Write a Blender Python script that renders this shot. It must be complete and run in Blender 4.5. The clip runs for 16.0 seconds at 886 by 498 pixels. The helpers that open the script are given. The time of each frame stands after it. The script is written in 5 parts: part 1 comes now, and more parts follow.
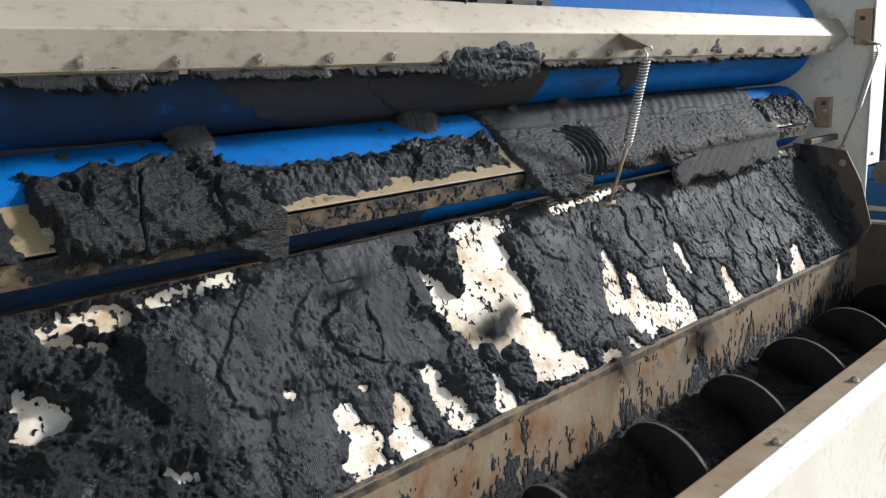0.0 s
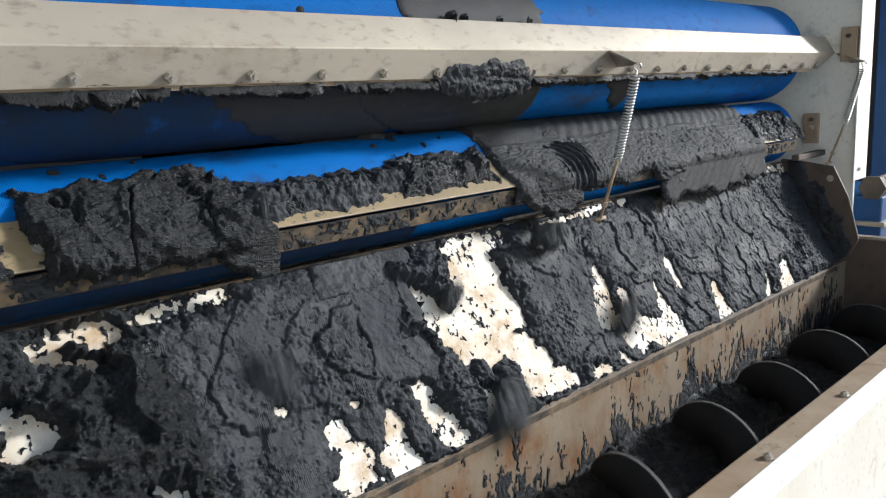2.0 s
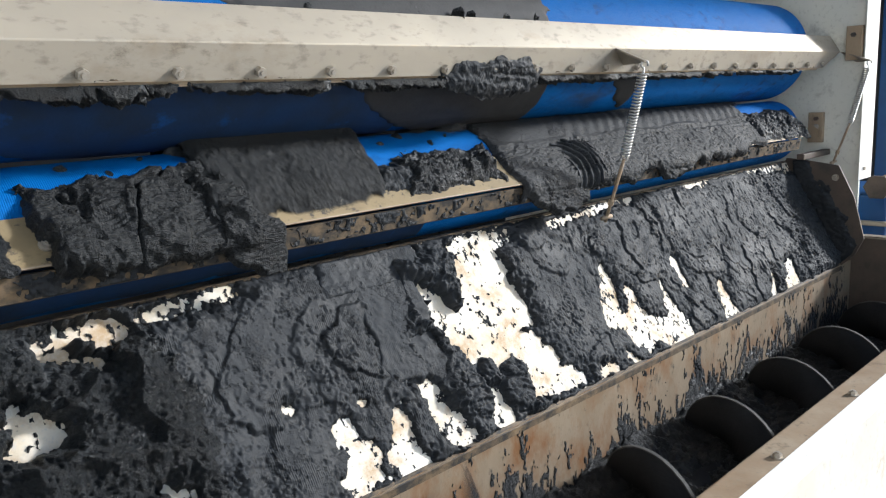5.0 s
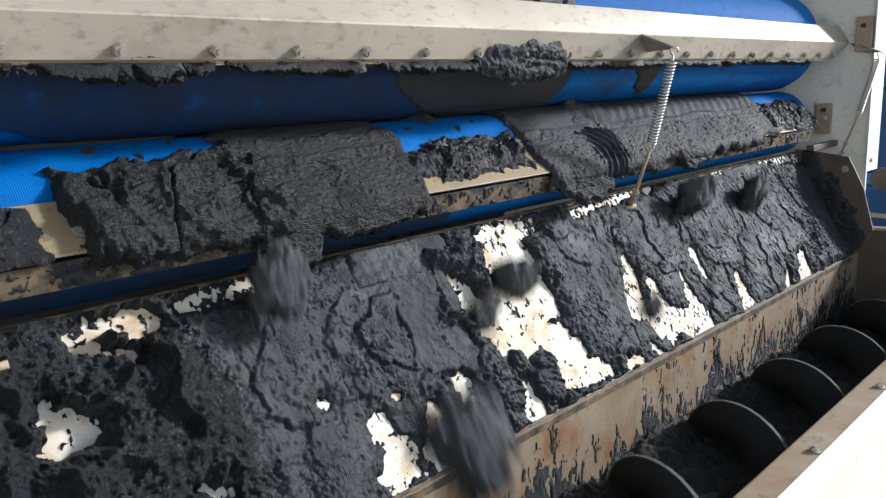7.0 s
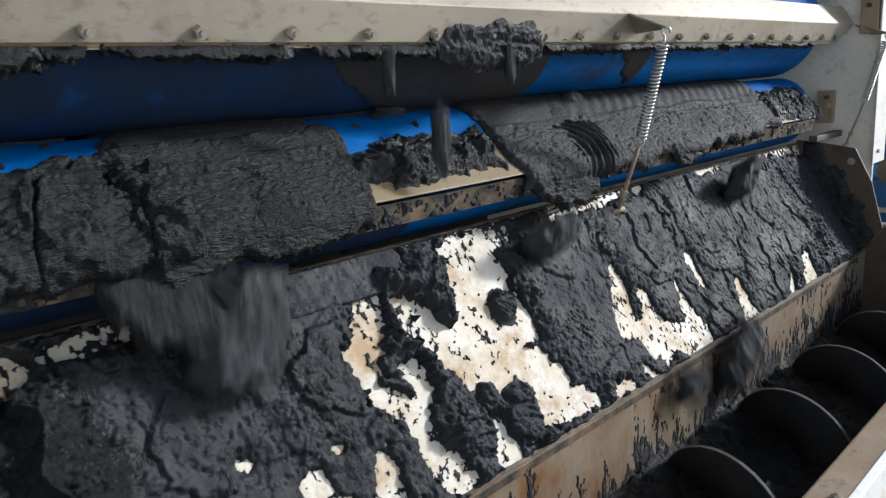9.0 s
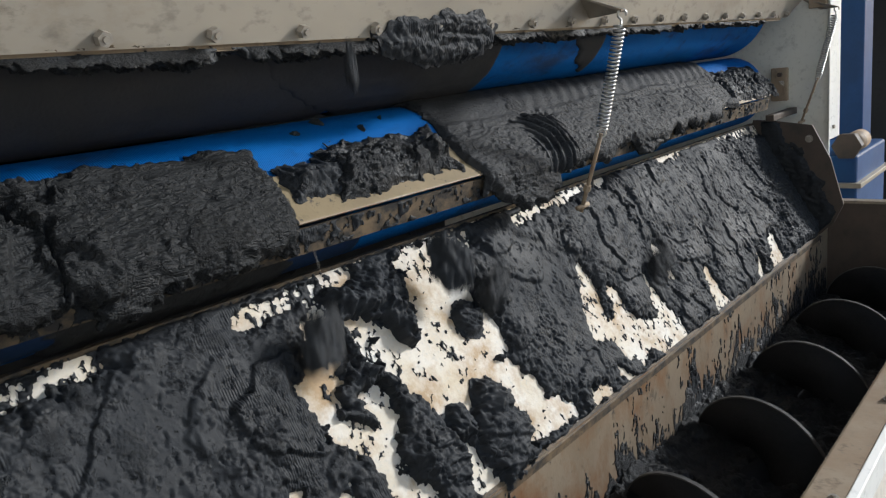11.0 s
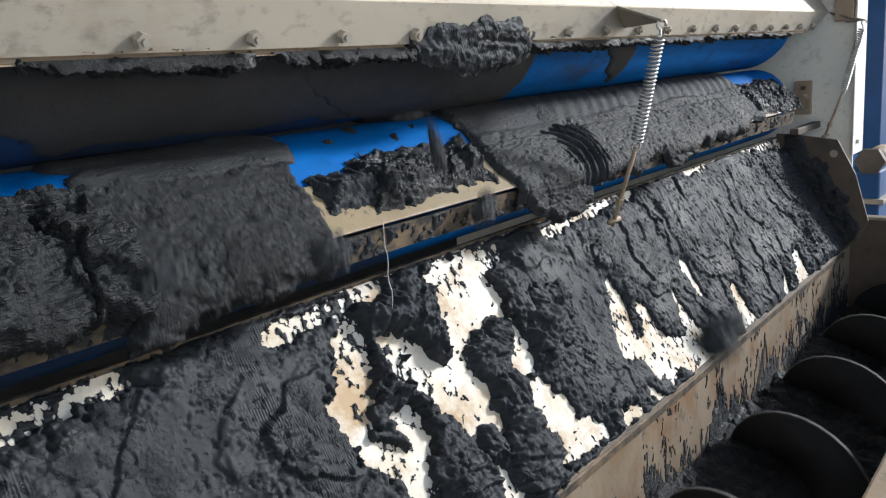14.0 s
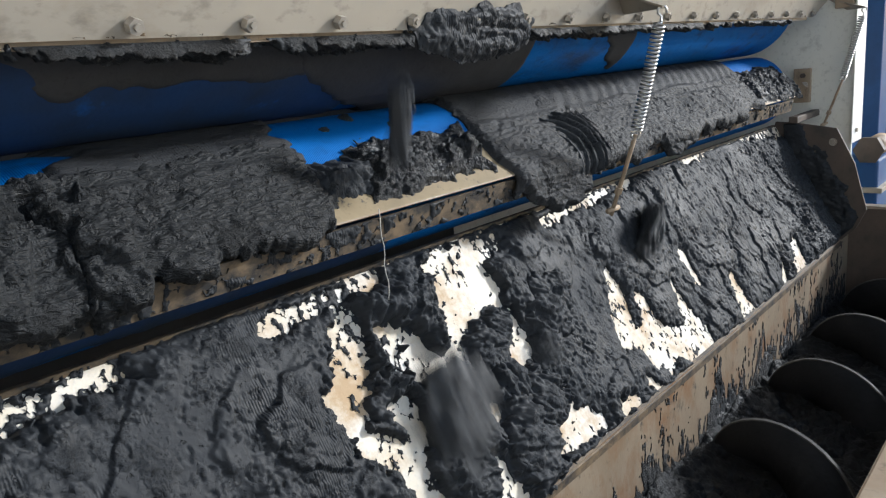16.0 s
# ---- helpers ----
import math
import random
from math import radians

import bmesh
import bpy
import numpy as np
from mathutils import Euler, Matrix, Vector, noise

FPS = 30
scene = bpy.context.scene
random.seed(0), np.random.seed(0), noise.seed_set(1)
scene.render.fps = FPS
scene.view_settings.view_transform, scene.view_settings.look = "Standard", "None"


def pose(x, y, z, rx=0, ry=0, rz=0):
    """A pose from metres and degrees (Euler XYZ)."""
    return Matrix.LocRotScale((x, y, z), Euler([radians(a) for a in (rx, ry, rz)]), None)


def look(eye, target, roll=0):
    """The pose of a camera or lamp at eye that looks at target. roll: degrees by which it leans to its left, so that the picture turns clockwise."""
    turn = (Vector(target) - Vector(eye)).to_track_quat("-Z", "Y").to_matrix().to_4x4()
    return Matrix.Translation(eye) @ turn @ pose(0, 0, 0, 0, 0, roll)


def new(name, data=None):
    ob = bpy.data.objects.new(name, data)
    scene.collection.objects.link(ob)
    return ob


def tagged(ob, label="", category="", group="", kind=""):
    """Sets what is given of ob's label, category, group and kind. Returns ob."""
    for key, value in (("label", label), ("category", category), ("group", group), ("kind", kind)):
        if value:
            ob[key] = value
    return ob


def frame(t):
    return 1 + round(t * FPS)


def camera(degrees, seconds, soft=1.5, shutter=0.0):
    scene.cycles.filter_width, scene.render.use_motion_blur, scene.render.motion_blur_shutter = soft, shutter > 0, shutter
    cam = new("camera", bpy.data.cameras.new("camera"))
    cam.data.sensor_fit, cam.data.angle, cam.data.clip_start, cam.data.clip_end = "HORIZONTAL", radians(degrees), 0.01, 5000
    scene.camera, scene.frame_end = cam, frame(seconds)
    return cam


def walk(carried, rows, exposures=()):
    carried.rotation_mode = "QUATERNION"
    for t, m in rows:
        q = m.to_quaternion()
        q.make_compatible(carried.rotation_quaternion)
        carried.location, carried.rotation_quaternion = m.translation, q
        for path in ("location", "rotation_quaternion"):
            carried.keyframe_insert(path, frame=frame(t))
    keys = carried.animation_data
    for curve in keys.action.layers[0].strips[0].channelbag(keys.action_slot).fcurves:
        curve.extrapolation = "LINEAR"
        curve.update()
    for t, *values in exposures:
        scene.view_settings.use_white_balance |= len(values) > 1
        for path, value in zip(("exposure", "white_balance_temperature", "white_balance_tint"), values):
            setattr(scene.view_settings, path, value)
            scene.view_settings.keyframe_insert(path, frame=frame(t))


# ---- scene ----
cam = camera(60.0, 16.0, soft=1.2, shutter=0.6)
PATH = [
    (0, (0.345, 0.128, 1.76), (1.672, 1.564, 1.34), -3.0),
    (0.5, (0.346, 0.129, 1.759), (1.683, 1.561, 1.358), -3.0),
    (1, (0.347, 0.129, 1.76), (1.691, 1.556, 1.363), -3.0),
    (1.5, (0.345, 0.129, 1.764), (1.694, 1.553, 1.372), -2.9),
    (2, (0.343, 0.128, 1.763), (1.694, 1.551, 1.379), -2.9),
    (2.5, (0.34, 0.129, 1.767), (1.693, 1.552, 1.386), -2.8),
    (3, (0.339, 0.128, 1.764), (1.692, 1.552, 1.389), -2.9),
    (5.5, (0.336, 0.154, 1.756), (1.687, 1.577, 1.368), -2.8),
    (6, (0.329, 0.169, 1.756), (1.68, 1.59, 1.363), -2.5),
    (6.5, (0.318, 0.202, 1.75), (1.669, 1.622, 1.352), -2.3),
    (7, (0.292, 0.255, 1.748), (1.677, 1.639, 1.34), -2.3),
    (7.5, (0.28, 0.301, 1.748), (1.7, 1.659, 1.373), -3.1),
    (8, (0.3, 0.337, 1.74), (1.748, 1.655, 1.33), -3.1),
    (8.5, (0.401, 0.377, 1.734), (1.824, 1.712, 1.294), -2.7),
    (9, (0.518, 0.381, 1.739), (1.913, 1.748, 1.311), -3.0),
    (9.5, (0.569, 0.364, 1.742), (1.939, 1.748, 1.286), -3.0),
    (9.7, (0.592, 0.362, 1.739), (1.968, 1.737, 1.275), -3.9),
    (11.8, (0.616, 0.508, 1.752), (2.102, 1.774, 1.318), -5.7),
    (12, (0.62, 0.508, 1.761), (2.098, 1.779, 1.315), -5.2),
    (12.5, (0.619, 0.512, 1.754), (2.09, 1.793, 1.313), -5.3),
    (13, (0.613, 0.52, 1.761), (2.078, 1.805, 1.311), -4.8),
    (13.5, (0.608, 0.527, 1.757), (2.076, 1.813, 1.321), -4.8),
    (14, (0.607, 0.535, 1.754), (2.075, 1.821, 1.316), -4.8),
    (14.5, (0.613, 0.547, 1.757), (2.075, 1.831, 1.293), -4.1),
    (15, (0.618, 0.551, 1.75), (2.083, 1.832, 1.289), -4.6),
    (15.5, (0.618, 0.553, 1.75), (2.084, 1.831, 1.285), -4.8),
    (16, (0.616, 0.546, 1.754), (2.083, 1.822, 1.284), -4.7),
]
EXPOSURE = 0.0
walk(cam, [(t, look(eye, target, roll)) for t, eye, target, roll in PATH],
     exposures=[(t, EXPOSURE + e, k, 9) for t, e, k in ((0, 0.10, 6200), (1.5, 0.14, 6100), (5.5, 0.32, 6100), (8.0, 0.24, 6000), (8.5, 0.15, 6000), (9.0, -0.12, 6000), (12.0, -0.38, 6250), (12.6, -0.42, 6200), (13.5, -0.05, 6050), (14.5, 0.16, 6000), (16, 0.12, 6050))])

# ---- light ----
SUN_DIR = Vector((0.73, -0.42, 0.39)).normalized()
world = bpy.data.worlds.new("world")
scene.world = world
world.use_nodes = True
wn = world.node_tree.nodes
sky = wn.new("ShaderNodeTexSky")
sky.sky_type = "NISHITA"
sky.sun_disc = False
sky.sun_elevation = math.asin(SUN_DIR.z)
sky.sun_rotation = math.atan2(SUN_DIR.x, SUN_DIR.y)
wn["Background"].inputs["Strength"].default_value = 0.18
world.node_tree.links.new(sky.outputs[0], wn["Background"].inputs["Color"])
sun_data = bpy.data.lights.new("sun", "SUN")
sun_data.energy = 4.55
sun_data.angle = radians(7.0)
sun_data.color = (1.0, 0.98, 0.955)
sun = new("sun", sun_data)
sun.matrix_world = look((0, 0, 0), tuple(-SUN_DIR))


# ---- materials ----
def material(name, colour, second, rough=(0.5, 0.7), metal=0.0, scale=6.0, fine=60.0, bump=0.3, bump_dist=0.002,
             stain=None, stain_scale=5.0, stain_at=(0.55, 0.7), stretch=(1, 1, 1), spec=0.35, stain2=None, stain2_scale=3.0, stain2_at=(0.55, 0.7)):
    m = bpy.data.materials.new(name)
    m.use_nodes = True
    n, l = m.node_tree.nodes, m.node_tree.links
    b = n["Principled BSDF"]
    b.inputs["Metallic"].default_value = metal
    b.inputs["Specular IOR Level"].default_value = spec
    tc, mp = n.new("ShaderNodeTexCoord"), n.new("ShaderNodeMapping")
    mp.inputs["Scale"].default_value = stretch
    l.new(tc.outputs["Object"], mp.inputs["Vector"])

    def nz(s, detail=6.0, roughness=0.6):
        t = n.new("ShaderNodeTexNoise")
        t.inputs["Scale"].default_value, t.inputs["Detail"].default_value, t.inputs["Roughness"].default_value = s, detail, roughness
        l.new(mp.outputs[0], t.inputs["Vector"])
        return t.outputs[0]

    def ramp(src, a, c):
        r = n.new("ShaderNodeMapRange")
        r.inputs["From Min"].default_value, r.inputs["From Max"].default_value = a, c
        l.new(src, r.inputs["Value"])
        return r.outputs[0]

    def mix(f, a, c):
        x = n.new("ShaderNodeMix")
        x.data_type = "RGBA"
        l.new(f, x.inputs[0])
        for s, v in ((6, a), (7, c)):
            if isinstance(v, tuple):
                x.inputs[s].default_value = (*v, 1)
            else:
                l.new(v, x.inputs[s])
        return x.outputs[2]

    big, small = nz(scale), nz(fine, 4.0)
    col = mix(ramp(big, 0.35, 0.65), colour, second)
    dark = tuple(c * 0.72 for c in colour)
    col = mix(ramp(small, 0.55, 0.75), col, dark)
    if stain:
        col = mix(ramp(nz(stain_scale, 8.0, 0.7), *stain_at), col, stain)
    if stain2:
        col = mix(ramp(nz(stain2_scale, 9.0, 0.72), *stain2_at), col, stain2)
    l.new(col, b.inputs["Base Color"])
    r = n.new("ShaderNodeMapRange")
    r.inputs["To Min"].default_value, r.inputs["To Max"].default_value = rough
    l.new(big, r.inputs["Value"])
    l.new(r.outputs[0], b.inputs["Roughness"])
    bp = n.new("ShaderNodeBump")
    bp.inputs["Strength"].default_value, bp.inputs["Distance"].default_value = bump, bump_dist
    l.new(small, bp.inputs["Height"])
    l.new(bp.outputs[0], b.inputs["Normal"])
    return m


def belt_material():
    """Blue woven filter cloth with fine ribs round the roller."""
    m = material("blue_belt", (0.002, 0.095, 0.33), (0.003, 0.118, 0.40), (0.55, 0.7), scale=4, fine=40, bump=0.1,
                 stain=(0.02, 0.05, 0.13), stain_scale=5, stain_at=(0.58, 0.72), stretch=(0.6, 1, 1), spec=0.1)
    n, l = m.node_tree.nodes, m.node_tree.links
    tc, w, bp = n.new("ShaderNodeTexCoord"), n.new("ShaderNodeTexWave"), n.new("ShaderNodeBump")
    w.wave_type, w.bands_direction = "BANDS", "X"
    w.inputs["Scale"].default_value, w.inputs["Distortion"].default_value = 95.0, 0.4
    l.new(tc.outputs["Object"], w.inputs["Vector"])
    bp.inputs["Strength"].default_value, bp.inputs["Distance"].default_value = 0.40, 0.0014
    l.new(w.outputs["Fac"], bp.inputs["Height"])
    l.new(bp.outputs[0], n["Principled BSDF"].inputs["Normal"])
    return m


def sludge_material(name, dark, light, rough, ribs=0.0, coarse=55.0, strength=0.9, per=1.0, crumbly=0.5, scales=0.0, spec=0.45):
    """Wet pressed cake: smooth paste broken by crumbly patches, with pits painted dark for their shade and, where it
    lay on the belt, its ribs.
    """
    m = bpy.data.materials.new(name)
    m.use_nodes = True
    n, l = m.node_tree.nodes, m.node_tree.links
    b = n["Principled BSDF"]
    b.inputs["Specular IOR Level"].default_value = spec
    tc = n.new("ShaderNodeTexCoord")

    def tex(scale, detail, gain=0.65):
        t = n.new("ShaderNodeTexNoise")
        t.inputs["Scale"].default_value, t.inputs["Detail"].default_value, t.inputs["Roughness"].default_value = scale * per, detail, gain
        l.new(tc.outputs["Object"], t.inputs["Vector"])
        return t.outputs[0]

    def rng(src, a, c, lo=0.0, hi=1.0):
        r = n.new("ShaderNodeMapRange")
        for k, v in (("From Min", a), ("From Max", c), ("To Min", lo), ("To Max", hi)):
            r.inputs[k].default_value = v
        l.new(src, r.inputs["Value"])
        return r.outputs[0]

    def calc(op, a, c):
        x = n.new("ShaderNodeMath")
        x.operation = op
        for s, v in ((0, a), (1, c)):
            if isinstance(v, float):
                x.inputs[s].default_value = v
            else:
                l.new(v, x.inputs[s])
        return x.outputs[0]

    def mix(f, a, c):
        x = n.new("ShaderNodeMix")
        x.data_type = "RGBA"
        l.new(f, x.inputs[0])
        for s, v in ((6, a), (7, c)):
            if isinstance(v, tuple):
                x.inputs[s].default_value = (*v, 1)
            else:
                l.new(v, x.inputs[s])
        return x.outputs[2]

    broad, crumb, fine = tex(9, 5), tex(coarse, 8, 0.72), tex(420, 4)
    patch = rng(tex(13, 4, 0.6), 0.60 - 0.25 * crumbly, 0.72 - 0.25 * crumbly, 0.14, 1.0)
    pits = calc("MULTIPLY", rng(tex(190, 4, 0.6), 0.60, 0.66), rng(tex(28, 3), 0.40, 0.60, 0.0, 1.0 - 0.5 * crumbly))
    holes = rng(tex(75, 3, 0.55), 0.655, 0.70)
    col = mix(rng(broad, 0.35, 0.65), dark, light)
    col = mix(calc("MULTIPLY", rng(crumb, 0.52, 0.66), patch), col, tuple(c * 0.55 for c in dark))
    # shade inside pits and holes goes into the colour, along their bump masks
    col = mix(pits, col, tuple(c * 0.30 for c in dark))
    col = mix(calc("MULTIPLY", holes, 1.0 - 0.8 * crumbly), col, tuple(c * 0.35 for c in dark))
    col = mix(rng(tex(230, 3), 0.66, 0.72, 0.0, 0.28), col, tuple(min(c * 1.7, 1) for c in light))
    l.new(col, b.inputs["Base Color"])
    l.new(rng(broad, 0.3, 0.7, *rough), b.inputs["Roughness"])
    h = calc("ADD", calc("MULTIPLY", calc("MULTIPLY", crumb, patch), 1.5), calc("MULTIPLY", calc("MULTIPLY", fine, patch), 0.55))
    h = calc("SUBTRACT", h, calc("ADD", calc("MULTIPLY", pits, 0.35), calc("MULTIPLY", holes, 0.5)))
    if ribs:
        w = n.new("ShaderNodeTexWave")
        w.wave_type, w.bands_direction = "BANDS", "X"
        w.inputs["Scale"].default_value, w.inputs["Distortion"].default_value = 75.0, 0.0
        l.new(tc.outputs["Object"], w.inputs["Vector"])
        h = calc("ADD", h, calc("MULTIPLY", calc("MULTIPLY", w.outputs["Fac"], rng(tex(7, 2), 0.56, 0.63)), ribs))
    if scales:
        # small overlapping wrinkles that run along the roller
        mp, t = n.new("ShaderNodeMapping"), n.new("ShaderNodeTexNoise")
        mp.inputs["Scale"].default_value = (0.36, 1.0, 1.0)
        t.inputs["Scale"].default_value, t.inputs["Detail"].default_value, t.inputs["Distortion"].default_value = 130.0, 3.0, 0.6
        l.new(tc.outputs["Object"], mp.inputs["Vector"])
        l.new(mp.outputs[0], t.inputs["Vector"])
        h = calc("ADD", h, calc("MULTIPLY", calc("ABSOLUTE", calc("SUBTRACT", t.outputs[0], 0.5), 0.0), scales))
    bp = n.new("ShaderNodeBump")
    bp.inputs["Strength"].default_value, bp.inputs["Distance"].default_value = strength, 0.009
    l.new(h, bp.inputs["Height"])
    l.new(bp.outputs[0], b.inputs["Normal"])
    return m


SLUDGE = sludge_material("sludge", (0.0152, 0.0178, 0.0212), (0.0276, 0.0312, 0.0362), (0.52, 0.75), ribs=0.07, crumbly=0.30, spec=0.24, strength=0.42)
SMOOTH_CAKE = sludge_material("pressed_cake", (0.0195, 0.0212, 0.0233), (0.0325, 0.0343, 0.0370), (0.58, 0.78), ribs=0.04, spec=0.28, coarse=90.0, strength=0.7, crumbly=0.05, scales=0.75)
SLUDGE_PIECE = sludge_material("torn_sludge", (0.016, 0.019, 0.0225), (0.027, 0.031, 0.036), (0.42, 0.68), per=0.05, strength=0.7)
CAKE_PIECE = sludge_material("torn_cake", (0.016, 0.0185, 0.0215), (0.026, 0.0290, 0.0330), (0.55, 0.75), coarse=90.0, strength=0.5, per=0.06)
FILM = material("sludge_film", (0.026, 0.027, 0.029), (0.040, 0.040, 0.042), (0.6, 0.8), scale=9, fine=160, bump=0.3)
# a little darker than sludge, with stronger ribs
DARKER_SLUDGE = sludge_material("darker_sludge", (0.0130, 0.0153, 0.0182), (0.0235, 0.0265, 0.0308), (0.50, 0.72), ribs=0.14, crumbly=0.30, spec=0.26, strength=0.55)
# darker copy of pressed cake: shade at the scraper's left is in the colour
SHADED_CAKE = sludge_material("shaded_cake", (0.0122, 0.0137, 0.0150), (0.0215, 0.0232, 0.0248), (0.45, 0.65), ribs=0.05, coarse=90.0, strength=0.8, crumbly=0.2, scales=1.5, spec=0.22)
# wet crumbly sludge; shade at the chute's lower left is in its colour too
WET_SHADED_SLUDGE = sludge_material("wet_shaded_sludge", (0.0065, 0.0088, 0.011), (0.0125, 0.0158, 0.019), (0.38, 0.62), strength=1.0, crumbly=1.0)
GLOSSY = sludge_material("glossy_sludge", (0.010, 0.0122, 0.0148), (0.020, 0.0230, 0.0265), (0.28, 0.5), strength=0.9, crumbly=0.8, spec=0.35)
# dull blue that paints belt shade, mixed with a little sludge film
SHADE_FILM = material("shade_film", (0.006, 0.032, 0.105), (0.010, 0.024, 0.056), (0.6, 0.8), scale=9, fine=120, bump=0.2,
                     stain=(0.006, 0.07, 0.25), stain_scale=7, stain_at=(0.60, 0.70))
BELT = belt_material()
STEEL = material("stained_steel", (0.325, 0.293, 0.243), (0.410, 0.368, 0.300), (0.40, 0.58), metal=0.35, scale=3.2, fine=50, bump=0.08,
                 stain=(0.20, 0.145, 0.085), stain_scale=4, stain_at=(0.52, 0.80), stretch=(0.55, 1, 1), stain2=(0.115, 0.098, 0.075), stain2_scale=13, stain2_at=(0.60, 0.74))
CHUTE_WHITE = material("white_plate", (0.74, 0.71, 0.65), (0.62, 0.535, 0.40), (0.5, 0.7), scale=11, fine=130, bump=0.25,
                       stain=(0.42, 0.29, 0.16), stain_scale=9, stain_at=(0.47, 0.64), stain2=(0.10, 0.085, 0.07), stain2_scale=40, stain2_at=(0.64, 0.69))
TAN = material("tan_plastic", (0.27, 0.207, 0.115), (0.205, 0.157, 0.088), (0.5, 0.7), scale=8, fine=90, bump=0.15,
               stain=(0.06, 0.052, 0.042), stain_scale=40, stain_at=(0.57, 0.63))
BROWN = material("rusty_steel", (0.36, 0.29, 0.21), (0.27, 0.19, 0.12), (0.5, 0.75), scale=6, fine=80, bump=0.2,
                 stain=(0.10, 0.07, 0.045), stain_scale=10, stain_at=(0.55, 0.7), stretch=(1.2, 1, 0.35))
TROUGH = material("trough_steel", (0.250, 0.200, 0.142), (0.185, 0.138, 0.090), (0.45, 0.7), scale=5, fine=70, bump=0.25,
                  stain=(0.170, 0.082, 0.034), stain_scale=9, stain_at=(0.47, 0.68), stretch=(1.15, 1, 0.75), stain2=(0.045, 0.038, 0.032), stain2_scale=24, stain2_at=(0.58, 0.68))
DIRTY = material("dirty_flange", (0.17, 0.12, 0.07), (0.10, 0.073, 0.046), (0.6, 0.8), scale=14, fine=90, bump=0.3,
                 stain=(0.022, 0.021, 0.020), stain_scale=34, stain_at=(0.40, 0.60), stretch=(0.7, 1, 1))
DARK_RUST = material("side_plate_rust", (0.100, 0.077, 0.062), (0.072, 0.059, 0.050), (0.5, 0.75), scale=8, fine=90, bump=0.2,
                     stain=(0.05, 0.045, 0.04), stain_scale=8)
WALL_GREY = material("grey_paint", (0.75, 0.76, 0.70), (0.68, 0.69, 0.64), (0.5, 0.65), scale=3, fine=60, bump=0.06,
                     stain=(0.28, 0.28, 0.25), stain_scale=4)
WHITE = material("white_paint", (0.80, 0.80, 0.77), (0.74, 0.74, 0.70), (0.4, 0.6), scale=4, fine=60, bump=0.05)
CREAM = material("cream_sheet", (0.74, 0.70, 0.62), (0.66, 0.61, 0.52), (0.4, 0.6), scale=3, fine=50, bump=0.08,
                 stain=(0.45, 0.36, 0.24), stain_scale=5, stain_at=(0.62, 0.75))
ZINC = material("zinc_wire", (0.62, 0.62, 0.60), (0.50, 0.49, 0.47), (0.25, 0.4), metal=0.9, scale=30, fine=200, bump=0.05)
BOLT_STEEL = material("bolt_steel", (0.44, 0.41, 0.36), (0.32, 0.28, 0.23), (0.35, 0.5), metal=0.6, scale=40, fine=200, bump=0.1)
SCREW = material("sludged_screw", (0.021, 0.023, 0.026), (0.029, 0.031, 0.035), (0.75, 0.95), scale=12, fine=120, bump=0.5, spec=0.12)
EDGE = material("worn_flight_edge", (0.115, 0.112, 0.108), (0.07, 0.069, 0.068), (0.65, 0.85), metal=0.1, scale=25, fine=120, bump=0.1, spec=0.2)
BLUE_PAINT = material("blue_paint", (0.012, 0.08, 0.24), (0.010, 0.06, 0.18), (0.35, 0.5), scale=5, fine=60, bump=0.05)
CONCRETE = material("concrete", (0.34, 0.33, 0.31), (0.27, 0.26, 0.25), (0.8, 0.95), scale=2, fine=30, bump=0.2)
WATER = material("dirty_water", (0.55, 0.53, 0.48), (0.45, 0.43, 0.39), (0.08, 0.15), scale=60, fine=300, bump=0.1, spec=0.6)
# kept pale so that the added wall and roof bounce fill light
FILL_PALE = material("fill_pale", (0.74, 0.73, 0.70), (0.66, 0.65, 0.62), (0.8, 0.95), scale=2, fine=30, bump=0.15)
DARK = material("dark_housing", (0.05, 0.05, 0.05), (0.035, 0.037, 0.04), (0.6, 0.8), scale=2, fine=30, bump=0.1)


# ---- mesh helpers ----
def link(name, mesh, mat, parent=None, label=""):
    ob = new(name, mesh)
    if mat and not mesh.materials:
        mesh.materials.append(mat)
    if parent:
        ob.parent = parent
    if label:
        ob["label"] = label
    return ob


def part(name, bm, mat, parent=None, label="", smooth=False):
    """One mesh object out of a bmesh."""
    mesh = bpy.data.meshes.new(name)
    bm.normal_update()
    bm.to_mesh(mesh)
    bm.free()
    if smooth:
        mesh.polygons.foreach_set("use_smooth", [True] * len(mesh.polygons))
    return link(name, mesh, mat, parent, label)


def root(name, label, category, at=(0, 0, 0), group="", kind=""):
    ob = new(name)
    ob.empty_display_size = 0.05
    ob.location = at
    return tagged(ob, label, category, group, kind)


def box_bm(x0, x1, y0, y1, z0, z1, bevel=0.0):
    bm = bmesh.new()
    bmesh.ops.create_cube(bm, size=1, matrix=Matrix.Translation(((x0 + x1) / 2, (y0 + y1) / 2, (z0 + z1) / 2)) @ Matrix.Diagonal((x1 - x0, y1 - y0, z1 - z0, 1)))
    if bevel:
        bmesh.ops.bevel(bm, geom=bm.edges[:], offset=bevel, segments=2, affect="EDGES", profile=0.5)
    return bm


